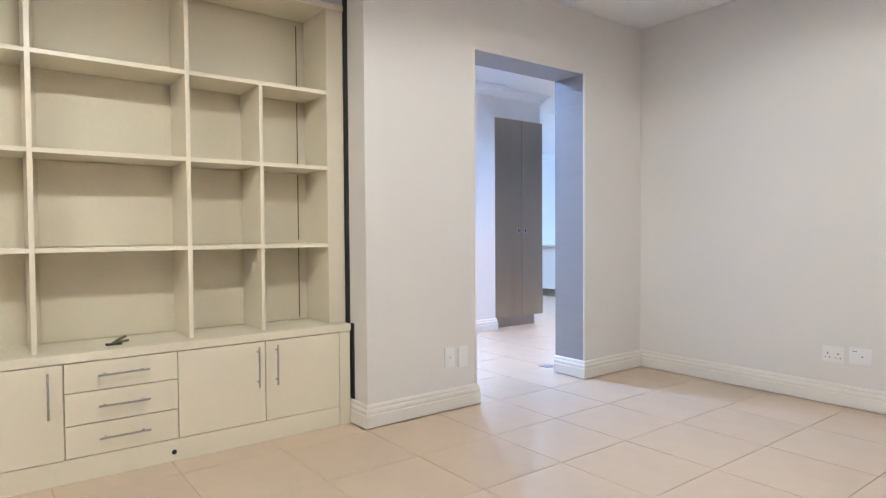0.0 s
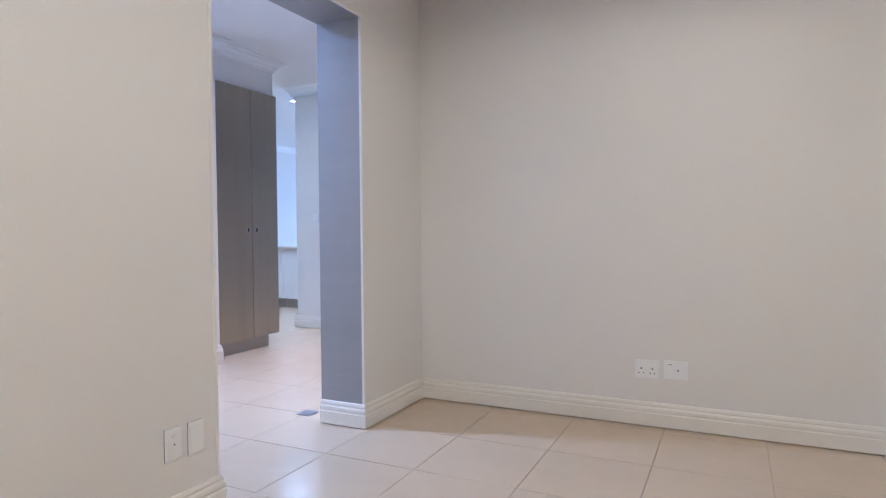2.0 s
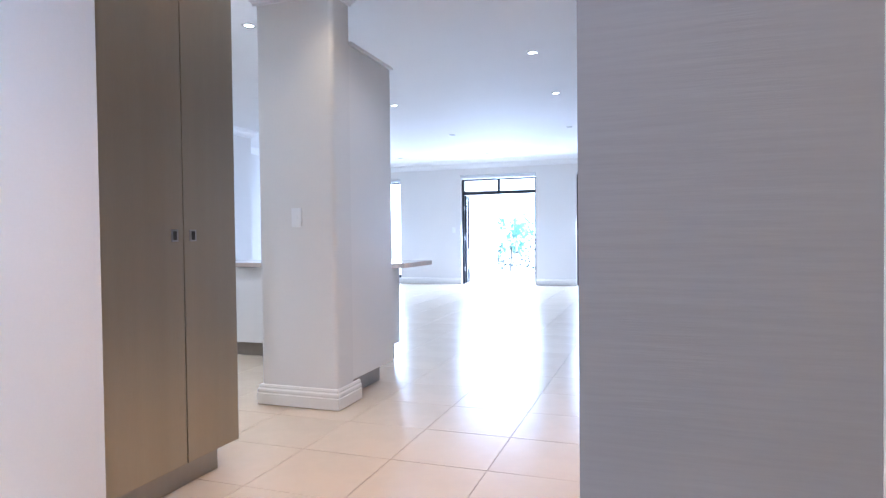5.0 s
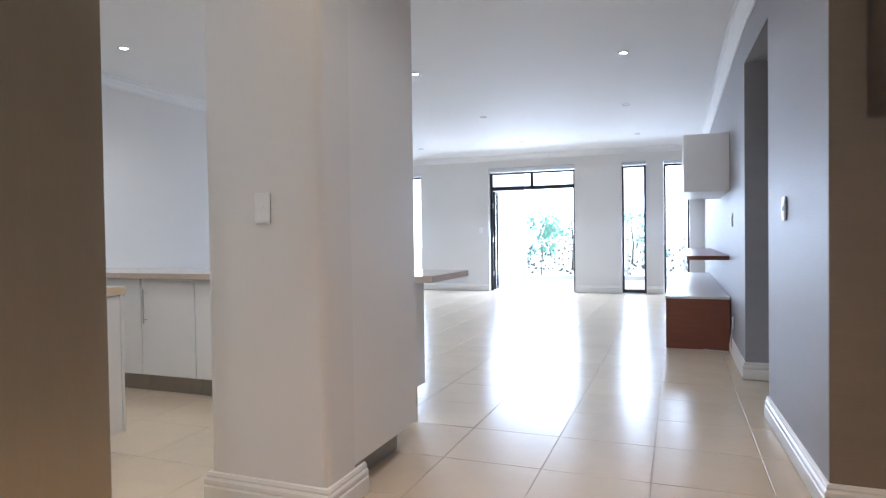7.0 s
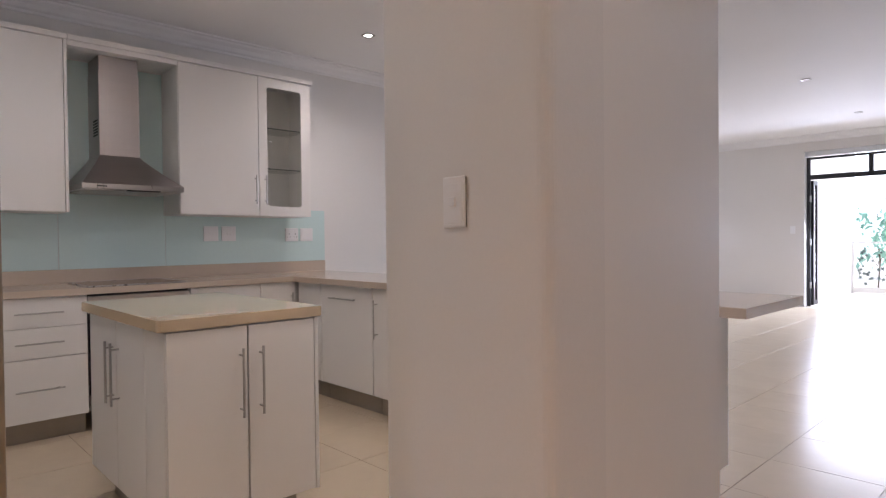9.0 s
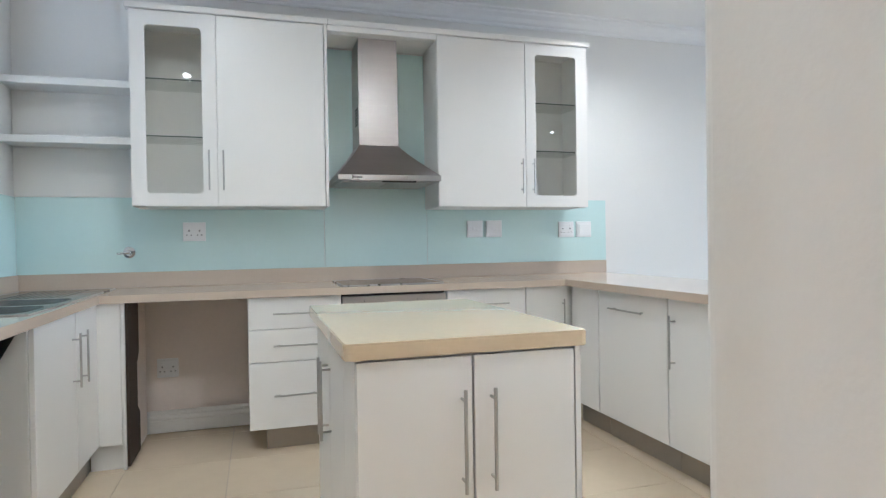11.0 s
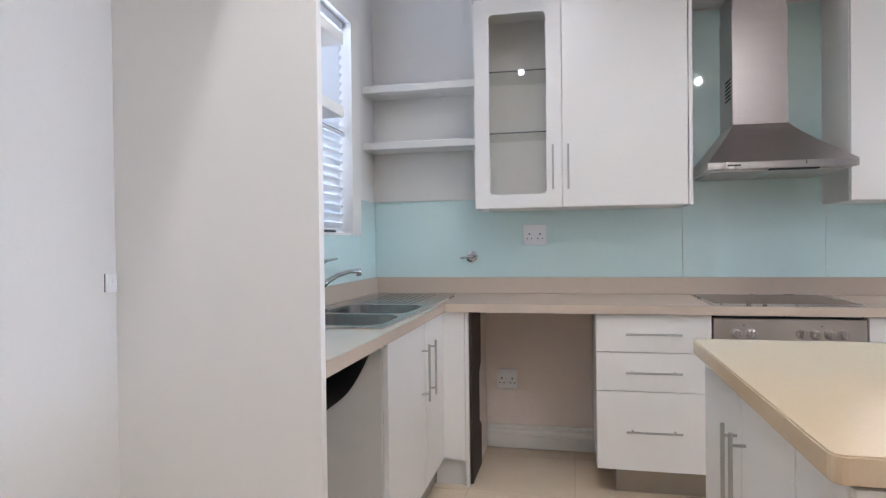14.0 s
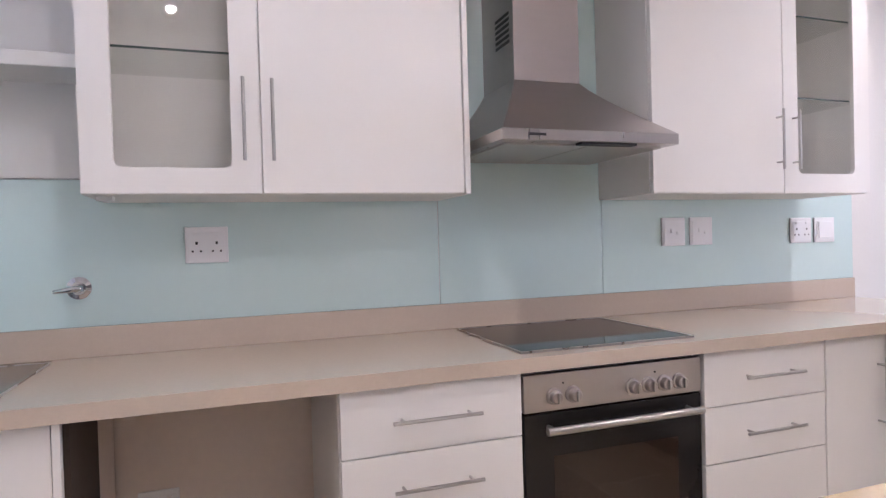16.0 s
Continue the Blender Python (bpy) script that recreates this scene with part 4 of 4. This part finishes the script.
oven()
t = thing("hob", "flat black ceramic hob set in the worktop", "hob", (-9.2, 8.24, ZC))
box("glass_plate", (-9.46, -8.965, 7.95, 8.535, ZC + 0.0005, ZC + 0.006), M_BLACKGLASS, t, 0.002)
bm = bmesh.new()
for a, b, c, d in ((-9.466, -9.46, 7.944, 8.541), (-8.965, -8.959, 7.944, 8.541)):
    add_box(bm, a, b, c, d, ZC + 0.0005, ZC + 0.007)
for c, d in ((7.944, 7.95), (8.535, 8.541)):
    add_box(bm, -9.46, -8.965, c, d, ZC + 0.0005, ZC + 0.007)
part("steel_rim", bm, M_STEEL_H, t)


def hood():
    t = thing("extractor_hood", "stainless steel chimney extractor hood over the hob", "extractor hood", (-9.3, 8.24, 1.5))
    cy0, cy1, cx = 8.10, 8.35, -9.27
    y0, y1, xf = 7.935, 8.552, -9.02
    zb = XK + 0.007
    box("chimney", (zb, cx, cy0, cy1, 1.74, 2.30), M_STEEL, t, 0.002)
    box("chimney", (zb, cx - 0.004, cy0 + 0.004, cy1 - 0.004, 2.30, 2.402), M_STEEL, t, 0.002)
    for k in range(6):
        box("vent_slot", (cx - 0.14, cx - 0.03, cy0 - 0.001, cy0 + 0.001, 1.872 + 0.019 * k, 1.883 + 0.019 * k), M_HOLE, t, 0)
    bm = bmesh.new()
    rows = []
    n = 8
    for k in range(n + 1):
        f = k / n
        g = f ** 1.15
        z = 1.74 - (1.74 - 1.53) * f
        rows.append([bm.verts.new(p) for p in ((zb, cy0 + (y0 - cy0) * g, z), (cx + (xf - cx) * g, cy0 + (y0 - cy0) * g, z), (cx + (xf - cx) * g, cy1 + (y1 - cy1) * g, z), (zb, cy1 + (y1 - cy1) * g, z))])
    for u, v in zip(rows, rows[1:]):
        for j in range(3):
            bm.faces.new((u[j], u[j + 1], v[j + 1], v[j]))
    part("canopy", bm, M_STEEL, t, "flared brushed steel canopy")
    box("rim", (zb, xf, y0, y1, 1.497, 1.53), M_STEEL_H, t, 0.002)
    box("badge", (xf, xf + 0.001, 8.02, 8.075, 1.51, 1.518), M_HOLE, t, 0)
    for k in range(2):
        a = y0 + 0.03 + k * 0.282
        box("grease_filter", (zb + 0.04, xf - 0.05, a, a + 0.275, 1.49, 1.497), M_STEEL_S, t, 0.001)
    box("control_strip", (xf - 0.045, xf - 0.01, 8.2, 8.4, 1.49, 1.497), M_HOLE, t, 0.001)


hood()

# wall plates in the kitchen
xs = XK + 0.006
plate("double_socket", "white double socket on the glass splashback", (xs, 7.12, 1.218), "+x", 0.13, 0.115, SOCK)
for y in (8.944, 9.088):
    plate("isolator_switch", "white isolator switch on the glass splashback", (xs, y, 1.22), "+x", 0.118, 0.118, ISO, "switch", "pair of isolator switches")
plate("double_socket", "white socket on the splashback by the worktop's end", (xs, 9.655, 1.211), "+x", 0.125, 0.115, SOCK)
plate("blank_plate", "white wide rocker plate beside the socket", (xs, 9.80, 1.211), "+x", 0.125, 0.115, [(0, 0, 0.085, 0.075, "rocker")], "switch")
plate("double_socket", "white double socket low in the empty appliance space", (XK, 6.955, 0.395), "+x", 0.12, 0.115, SOCK)
t = thing("shut_off_valve", "chrome shut-off valve on the splashback", "valve", (xs, 6.757, 1.098))
bm = add_tube(bmesh.new(), [(xs, 6.757, 1.098), (xs + 0.006, 6.757, 1.098), (xs + 0.012, 6.757, 1.098)], [0.034, 0.034, 0.02], 20)
add_tube(bm, [(xs + 0.012, 6.757, 1.098), (xs + 0.05, 6.757, 1.098)], 0.013, 14)
part("body", bm, M_CHROME, t, smooth=False)
tube("lever", [(xs + 0.045, 6.775, 1.10), (xs + 0.05, 6.757, 1.098), (xs + 0.052, 6.70, 1.092)], [0.008, 0.010, 0.006], M_CHROME, t)

# open shelves beside the wall unit and beside the tall panel
t = thing("open_shelf_unit", "white open shelf unit in the kitchen corner", "shelf unit", (-9.45, 6.5, 1.42))
for z0, z1 in ((1.71, 1.75), (2.03, 2.071)):
    box("shelf", (XK, -9.335, YW + 0.002, 6.832, z0, z1), M_CARCASS, t, 0.003)
box("back_panel", (XK, XK + 0.012, YW + 0.002, 6.832, 1.427, 2.03), M_CARCASS, t, 0)
t = thing("fridge_housing", "tall white fridge housing panel closing the sink counter", "cabinet", (-7.43, 6.4, 0))
box("board", (-7.448, -7.42, YW, 6.738, 0, 2.62), M_WHITE, t, 0.001)
box("header", (-7.42, -6.27, YW + 0.001, 6.71, 2.30, 2.62), M_WHITE, t, 0.001)
t = thing("open_shelf_unit", "white open shelves between the tall panel and the window", "shelf unit", (-8.0, 6.3, 1.75))
for z0, z1 in ((1.742, 1.79), (2.062, 2.112)):
    box("shelf", (-8.61, -7.449, YW + 0.008, 6.345, z0, z1), M_CARCASS, t, 0.003)
plate("wall_socket", "small white plate standing in for hinge marks in the fridge recess", (-7.395, YW, 1.09), "+y", 0.035, 0.05, [(0, 0.006, 0.01, 0.012, "rocker")])


def kitchen_window():
    t = tagged(thing("window_4", "white framed kitchen window with closed white venetian blinds", "window", (-8.93, 6.1, WZ0)), kind="structure")
    y = 5.96
    box("frame_post", (WX0 + 0.002, WX0 + 0.05, y, y + 0.06, WZ0, WZ1), M_TRIM, t)
    box("frame_post", (WX1 - 0.05, WX1 - 0.002, y, y + 0.06, WZ0, WZ1), M_TRIM, t)
    box("bottom_rail", (WX0 + 0.05, WX1 - 0.05, y, y + 0.06, WZ0, WZ0 + 0.05), M_TRIM, t)
    box("head_rail", (WX0 + 0.05, WX1 - 0.05, y, y + 0.06, WZ1 - 0.05, WZ1), M_TRIM, t)
    p = box("pane", (WX0 + 0.05, WX1 - 0.05, y + 0.02, y + 0.026, WZ0 + 0.05, WZ1 - 0.05), M_GLASS, t, 0)
    p.visible_shadow = False
    box("blind_box", (WX0 + 0.01, WX1 - 0.01, 6.085, 6.14, WZ1 - 0.045, WZ1 - 0.002), M_BLIND, t, 0.004)
    n = 23
    for k in range(n):
        z = WZ0 + 0.03 + (WZ1 - WZ0 - 0.09) * k / (n - 1)
        bm = add_box(bmesh.new(), WX0 + 0.004, WX1 - 0.004, -0.026, 0.026, -0.0012, 0.0012)
        bmesh.ops.transform(bm, matrix=Matrix.Translation((0, 6.115, z)) @ Matrix.Rotation(radians(62), 4, "X"), verts=bm.verts)
        part("slat", bm, M_BLIND, t)
    for x in (WX0 + 0.07, WX1 - 0.1):
        tube("blind_cord", [(x, 6.14, WZ0 + 0.02), (x, 6.14, WZ1 - 0.03)], 0.0015, M_BLIND, t, 6)
    box("window_stay", (-9.0, -8.685, 6.125, 6.14, WZ0 + 0.0005, WZ0 + 0.011), M_ALU, t, 0.002)
    box("meeting_rail", (WX0 + 0.006, WX1 - 0.006, 6.128, 6.142, 1.752, 1.772), M_BLIND, t, 0.002)
    box("rail_seam", (WX0 + 0.006, WX1 - 0.006, 6.13, 6.1425, 1.7725, 1.7755), M_ALU, t, 0)
    box("bottom_bar", (WX0 + 0.02, WX1 - 0.02, 6.10, 6.13, WZ0 + 0.013, WZ0 + 0.024), M_BLIND, t, 0.003)


kitchen_window()
bm = bmesh.new()
for a, b, c, d in ((WX0 - 0.125, WX0 + 0.004, WZ0 - 0.012, WZ1 + 0.045), (WX0 + 0.004, WX1 + 0.01, WZ1 - 0.004, WZ1 + 0.045)):
    add_box(bm, a, b, YW, YW + 0.014, c, d, 0.002)
tagged(part("trim", bm, M_TRIM), "white casing round the kitchen window", "window trim", kind="structure")


WS = [math.atan2(s, c) for c, s in [(1, k / 5) for k in range(-5, 5)] + [(-k / 5, 1) for k in range(-5, 5)] + [(-1, -k / 5) for k in range(-5, 5)] + [(k / 5, -1) for k in range(-5, 5)]]


def sink():
    t = thing("sink", "stainless steel double bowl sink with a drainer", "sink", (-8.8, 6.45, ZC))
    zt = ZC + 0.004
    bowls = [(-8.415, -8.085), (-8.81, -8.45)]
    by0, by1 = SY0 + 0.045, SY1 - 0.018
    bm = bmesh.new()
    xs_ = [SX0 - 0.012] + sorted(v for b in bowls for v in b) + [SX1 + 0.012]
    ys_ = [SY0 - 0.012, by0, by1, SY1 + 0.012]
    grid = {(i, j): bm.verts.new((x, y, zt)) for i, x in enumerate(xs_) for j, y in enumerate(ys_)}
    for i in range(len(xs_) - 1):
        for j in range(3):
            if j == 1 and i in (1, 3):
                continue
            bm.faces.new((grid[i, j], grid[i + 1, j], grid[i + 1, j + 1], grid[i, j + 1]))
    hy0, hy1 = (by1 - by0) / 2, (by0 + by1) / 2
    for a, b in bowls:
        hx0, cx0 = (b - a) / 2, (a + b) / 2
        rim = []
        for w in WS:
            c, s = math.cos(w), math.sin(w)
            q, e = 1 / max(abs(c), abs(s)), (abs(c) ** 5 + abs(s) ** 5) ** -0.2 * 0.985
            rim.append([bm.verts.new((cx0 + hx0 * c * f, hy1 + hy0 * s * f, zt)) for f in (q, e)])
        for u, v in zip(rim, rim[1:] + rim[:1]):
            bm.faces.new((u[0], v[0], v[1], u[1]))
    bmesh.ops.remove_doubles(bm, verts=bm.verts[:], dist=1e-5)
    bmesh.ops.recalc_face_normals(bm, faces=bm.faces[:])
    part("deck", bm, M_DECK, t)
    bm = bmesh.new()
    for a, b, c, d in ((SX0 - 0.012, SX1 + 0.012, SY0 - 0.014, SY0 - 0.012), (SX0 - 0.012, SX1 + 0.012, SY1 + 0.012, SY1 + 0.014)):
        add_box(bm, a, b, c, d, ZC + 0.0005, zt + 0.001)
    for a in (SX0 - 0.014, SX1 + 0.012):
        add_box(bm, a, a + 0.002, SY0 - 0.014, SY1 + 0.014, ZC + 0.0005, zt + 0.001)
    part("rolled_rim", bm, M_STEEL_H, t)
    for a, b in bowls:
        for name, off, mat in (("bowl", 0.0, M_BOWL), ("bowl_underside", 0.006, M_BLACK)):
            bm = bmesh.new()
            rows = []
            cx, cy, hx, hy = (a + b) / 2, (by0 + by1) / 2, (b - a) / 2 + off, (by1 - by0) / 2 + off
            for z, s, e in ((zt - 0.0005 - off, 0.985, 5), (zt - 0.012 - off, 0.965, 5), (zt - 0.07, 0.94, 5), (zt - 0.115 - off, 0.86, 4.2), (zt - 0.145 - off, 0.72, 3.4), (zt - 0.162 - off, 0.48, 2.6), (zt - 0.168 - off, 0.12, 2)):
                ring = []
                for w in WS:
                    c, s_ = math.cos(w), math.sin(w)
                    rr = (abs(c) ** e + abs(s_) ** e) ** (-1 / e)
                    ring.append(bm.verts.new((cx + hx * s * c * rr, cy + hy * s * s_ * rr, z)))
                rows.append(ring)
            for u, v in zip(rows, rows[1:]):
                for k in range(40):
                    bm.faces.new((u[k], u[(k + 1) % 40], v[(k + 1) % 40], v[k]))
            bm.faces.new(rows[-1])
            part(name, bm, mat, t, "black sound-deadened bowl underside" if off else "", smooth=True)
        bm = add_tube(bmesh.new(), [((a + b) / 2, (by0 + by1) / 2, zt - 0.1675), ((a + b) / 2, (by0 + by1) / 2, zt - 0.163)], 0.04, 20)
        part("drain", bm, M_CHROME, t)
    for k in range(8):
        y = by0 + 0.03 + 0.036 * k
        box("drainer_rib", (-9.38, -8.87, y, y + 0.012, zt + 0.0002, zt + 0.002), M_DECK, t, 0.0005)


sink()


def tap():
    x, y, z = -8.53, 6.252, ZC + 0.004
    t = thing("mixer_tap", "chrome kitchen mixer tap with a long swivel spout", "tap", (x, y, z))
    tube("body", [(x, y, z), (x, y, z + 0.012), (x, y, z + 0.013), (x, y, z + 0.16), (x, y, z + 0.188)], [0.028, 0.028, 0.022, 0.02, 0.019], M_CHROME, t, 20)
    tube("spout", [(x - 0.015, y + 0.004, z + 0.105), (x - 0.06, y + 0.012, z + 0.126), (x - 0.14, y + 0.025, z + 0.146), (x - 0.24, y + 0.04, z + 0.158), (x - 0.335, y + 0.055, z + 0.156)], [0.014, 0.0125, 0.012, 0.011, 0.011], M_CHROME, t, 14)
    tube("nozzle", [(x - 0.332, y + 0.054, z + 0.168), (x - 0.338, y + 0.055, z + 0.134)], [0.016, 0.015], M_CHROME, t, 16)
    tube("lever", [(x + 0.004, y, z + 0.183), (x - 0.005, y, z + 0.205), (x - 0.05, y + 0.006, z + 0.215), (x - 0.15, y + 0.02, z + 0.222)], [0.021, 0.018, 0.008, 0.005], M_CHROME, t, 12)


tap()
t = thing("sink_unit", "white two-door kitchen base unit under the sink", "base cabinet", (-8.5, 6.4, 0), "kitchen base units")
box("side_panel", (-8.05, -8.034, YW + 0.01, YS - 0.02, 0.13, ZB - 0.002), M_CARCASS, t)
box("side_panel", (-8.99, -8.975, YW + 0.01, YS - 0.02, 0.13, ZB - 0.002), M_CARCASS, t)
box("base_panel", (-8.975, -8.05, YW + 0.01, YS - 0.02, 0.13, 0.146), M_CARCASS, t)
for a, b, hx in ((-8.565, -8.04, -8.515), (-8.985, -8.57, -8.635)):
    d = box("door", (a + 0.002, b - 0.002, YS - 0.018, YS, 0.132, 0.842), M_WHITE, t, 0.002)
    bar_handle(d, (hx, YS, 0.52), (hx, YS, 0.758), (0, 1, 0))
box("plinth", (-8.97, -8.06, YS - 0.065, YS - 0.05, 0, 0.13), M_PLINTH, t)
t = thing("corner_filler", "white corner filler panel beside the sink unit", "cabinet panel", (-8.95, 6.77, 0))
box("board", (-8.987, XF - 0.002, YS, 6.816, 0.13, ZB - 0.003), M_WHITE, t, 0.001)
box("plinth", (-8.985, XF - 0.03, YS - 0.045, 6.816, 0, 0.128), M_CARCASS, t, 0.001)


def pen_unit(label, x0, x1, kind):
    t = thing("peninsula_unit", label, "base cabinet", ((x0 + x1) / 2, 9.55, 0), "kitchen base units")
    box("carcass", (x0, x1, YP + 0.021, 9.72, 0.132, ZB - 0.003), M_CARCASS, t)
    d = box("door", (x0 + 0.002, x1 - 0.002, YP, YP + 0.019, 0.134, 0.843), M_WHITE, t, 0.002)
    if kind == "level":
        xm = (x0 + x1) / 2 - 0.01
        bar_handle(d, (xm - 0.15, YP, 0.752), (xm + 0.15, YP, 0.752), (0, -1, 0))
    elif kind == "low":
        bar_handle(d, (x0 + 0.05, YP, 0.515), (x0 + 0.05, YP, 0.768), (0, -1, 0))
    elif kind == "high":
        bar_handle(d, (x1 - 0.05, YP, 0.515), (x1 - 0.05, YP, 0.768), (0, -1, 0))
    box("plinth", (x0, x1, YP + 0.07, YP + 0.085, 0, 0.13), M_PLINTH, t)
    return t


pen_unit("white corner peninsula door with a side handle", -8.92, -8.61, "low_none")
pen_unit("white peninsula appliance door with a level handle", -8.606, -7.992, "level")
pen_unit("white peninsula cupboard with a vertical handle", -7.988, -7.49, "low")
pen_unit("white peninsula cupboard with a vertical handle", -7.486, -6.97, "high")
pen_unit("white peninsula cupboard with a vertical handle", -6.966, -6.45, "low")
pu = pen_unit("white peninsula cupboard at the bar end", -6.446, -5.90, "high")
box("end_panel", (-5.895, -5.862, YP, 9.70, 0.15, ZB - 0.002), M_WHITE, pu)
box("end_plinth", (-5.93, -5.915, YP + 0.085, 9.69, 0, 0.15), M_PLINTH, pu)
bar_handle(bpy.data.objects["corner_unit"].children[1], (XF, 9.30, 0.515), (XF, 9.30, 0.768), (1, 0, 0))


def island():
    x0, x1, y0, y1 = -7.985, -6.972, 7.678, 8.338
    t = thing("island", "small white kitchen island with a beige stone top", "kitchen island", ((x0 + x1) / 2, (y0 + y1) / 2, 0))
    bm = add_box(bmesh.new(), x0, x1, y0, y1, ZB - 0.004, ZC - 0.002)
    bmesh.ops.bevel(bm, geom=[e for e in bm.edges if abs(e.verts[0].co.z - e.verts[1].co.z) > 0.01], offset=0.02, segments=4, affect="EDGES", profile=0.5)
    bmesh.ops.bevel(bm, geom=[e for e in bm.edges if abs(e.verts[0].co.z - e.verts[1].co.z) < 0.001 and len(e.link_faces) == 2 and any(abs(f.normal.z) > 0.9 for f in e.link_faces)], offset=0.003, segments=2, affect="EDGES")
    part("stone_top", bm, M_STONE_ISLE, t)
    zb = ZB - 0.006
    box("body", (x0 + 0.06, x1 - 0.026, y0 + 0.047, y1 - 0.04, 0.13, zb), M_CARCASS, t)
    for a, b, hy in ((y0 + 0.03, 8.004, 7.975), (8.010, y1 - 0.043, 8.055)):
        d = box("door", (x1 - 0.024, x1 - 0.006, a, b, 0.134, zb - 0.004), M_WHITE, t, 0.002)
        bar_handle(d, (x1 - 0.006, hy, 0.498), (x1 - 0.006, hy, 0.758), (1, 0, 0))
    box("corner_panel", (-7.20, x1 - 0.026, y0 + 0.028, y0 + 0.045, 0.13, zb - 0.002), M_WHITE, t, 0.002)
    for a, b, hx in ((-7.55, -7.204, -7.515), (x0 + 0.04, -7.554, -7.59)):
        d = box("door", (a, b, y0 + 0.028, y0 + 0.045, 0.134, zb - 0.004), M_WHITE, t, 0.002)
        bar_handle(d, (hx, y0 + 0.028, 0.49), (hx, y0 + 0.028, 0.748), (0, -1, 0))
    box("end_panel", (x0 + 0.06, x1 - 0.008, y1 - 0.038, y1 - 0.022, 0.13, zb), M_WHITE, t, 0.001)
    box("plinth", (x0 + 0.12, x1 - 0.1, y0 + 0.1, y1 - 0.08, 0, 0.13), M_PLINTH, t)


island()

# sagging black shape under the sink counter's open end, stands for the bowl underside
t = thing("sagging_liner", "black sagging shape under the worktop, standing in for the bowl underside", "plastic sheet", (-7.75, 6.45, 0.75))
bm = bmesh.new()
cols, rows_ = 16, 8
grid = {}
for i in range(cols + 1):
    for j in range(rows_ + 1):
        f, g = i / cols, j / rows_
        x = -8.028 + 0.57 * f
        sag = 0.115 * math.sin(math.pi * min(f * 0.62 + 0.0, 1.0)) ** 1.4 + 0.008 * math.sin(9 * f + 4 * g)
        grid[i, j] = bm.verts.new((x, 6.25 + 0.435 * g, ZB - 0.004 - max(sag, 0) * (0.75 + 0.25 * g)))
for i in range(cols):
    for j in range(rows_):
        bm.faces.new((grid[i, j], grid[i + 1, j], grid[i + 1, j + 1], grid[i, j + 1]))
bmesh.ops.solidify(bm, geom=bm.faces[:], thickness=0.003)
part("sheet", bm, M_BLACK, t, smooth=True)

# ---------------------------------------------------------------- floor
bm = bmesh.new()
add_box(bm, -10.8, 1.9, -1.8, 18.24, -0.1, -0.0035)
floor = tagged(part("floor", bm, M_GROUT), "cream porcelain tiled floor with thin dark grout lines", "floor", kind="structure")
P, GXO, GYO = 0.5, -4.9, 8.33


def tile_bm():
    h, c, z = P / 2 - 0.002, 0.0007, 0.0
    bm = bmesh.new()
    lo = [bm.verts.new((sx * h, sy * h, -0.006)) for sx, sy in ((-1, -1), (1, -1), (1, 1), (-1, 1))]
    mid = [bm.verts.new((sx * h, sy * h, z - 0.0007)) for sx, sy in ((-1, -1), (1, -1), (1, 1), (-1, 1))]
    top = [bm.verts.new((sx * (h - c), sy * (h - c), z)) for sx, sy in ((-1, -1), (1, -1), (1, 1), (-1, 1))]
    bm.faces.new(top)
    for u, v in ((lo, mid), (mid, top)):
        for k in range(4):
            bm.faces.new((u[k], u[(k + 1) % 4], v[(k + 1) % 4], v[k]))
    bmesh.ops.recalc_face_normals(bm, faces=bm.faces)
    return bm


tile_mesh = bpy.data.meshes.new("tile")
bm = tile_bm()
bm.to_mesh(tile_mesh)
bm.free()
tile_mesh.materials.append(M_TILE)
near, rest = [], []
for i in range(-12, 14):
    for j in range(-21, 20):
        cx, cy = GXO + P * (i + 0.5), GYO + P * (j + 0.5)
        sitting = -3.95 < cx < 1.65 and -1.5 < cy < 6.1
        middle = -9.75 < cx < -3.2 and (cy > 5.7 or (cx > -5.7 and cy > 3.5)) and cy < 10.6
        living = -10.7 < cx < -3.3 and 10.6 <= cy < 17.98
        passage = -3.3 < cx < -2.2 and 9.8 < cy < 11.0
        if (sitting and cy > 1.4 and cx < 0.3) or (middle and cy > 5.2) or (living and cy < 12.2 and cx > -7):
            near.append((cx, cy))
        elif sitting or middle or living or passage:
            rest.append((cx, cy))
near.sort(key=lambda p: (p[0] + 5.5) ** 2 + (p[1] - 7) ** 2)
rest += near[300:]
rnd = random.Random(7)
for cx, cy in near[:300]:
    ob = new("tile", tile_mesh)
    ob.parent = floor
    ob.location = (cx, cy, rnd.uniform(-0.0004, 0.0004))
    ob.rotation_euler = (rnd.uniform(-0.0009, 0.0009), rnd.uniform(-0.0009, 0.0009), 0)
verts, faces = [], []
h, c = P / 2 - 0.002, 0.0007
for cx, cy in rest:
    i = len(verts)
    for hh, z in ((h, -0.006), (h, -0.0012), (h - c, 0.0)):
        verts += [(cx + sx * hh, cy + sy * hh, z) for sx, sy in ((-1, -1), (1, -1), (1, 1), (-1, 1))]
    faces += [(i + 8, i + 9, i + 10, i + 11)]
    for b in (0, 4):
        faces += [(i + b + k, i + b + (k + 1) % 4, i + b + 4 + (k + 1) % 4, i + b + 4 + k) for k in range(4)]
me = bpy.data.meshes.new("far_tiles")
me.from_pydata(verts, [], faces)
me.materials.append(M_TILE)
ob = new("far_tiles", me)
ob.parent = floor
ob["kind"] = "stuff"
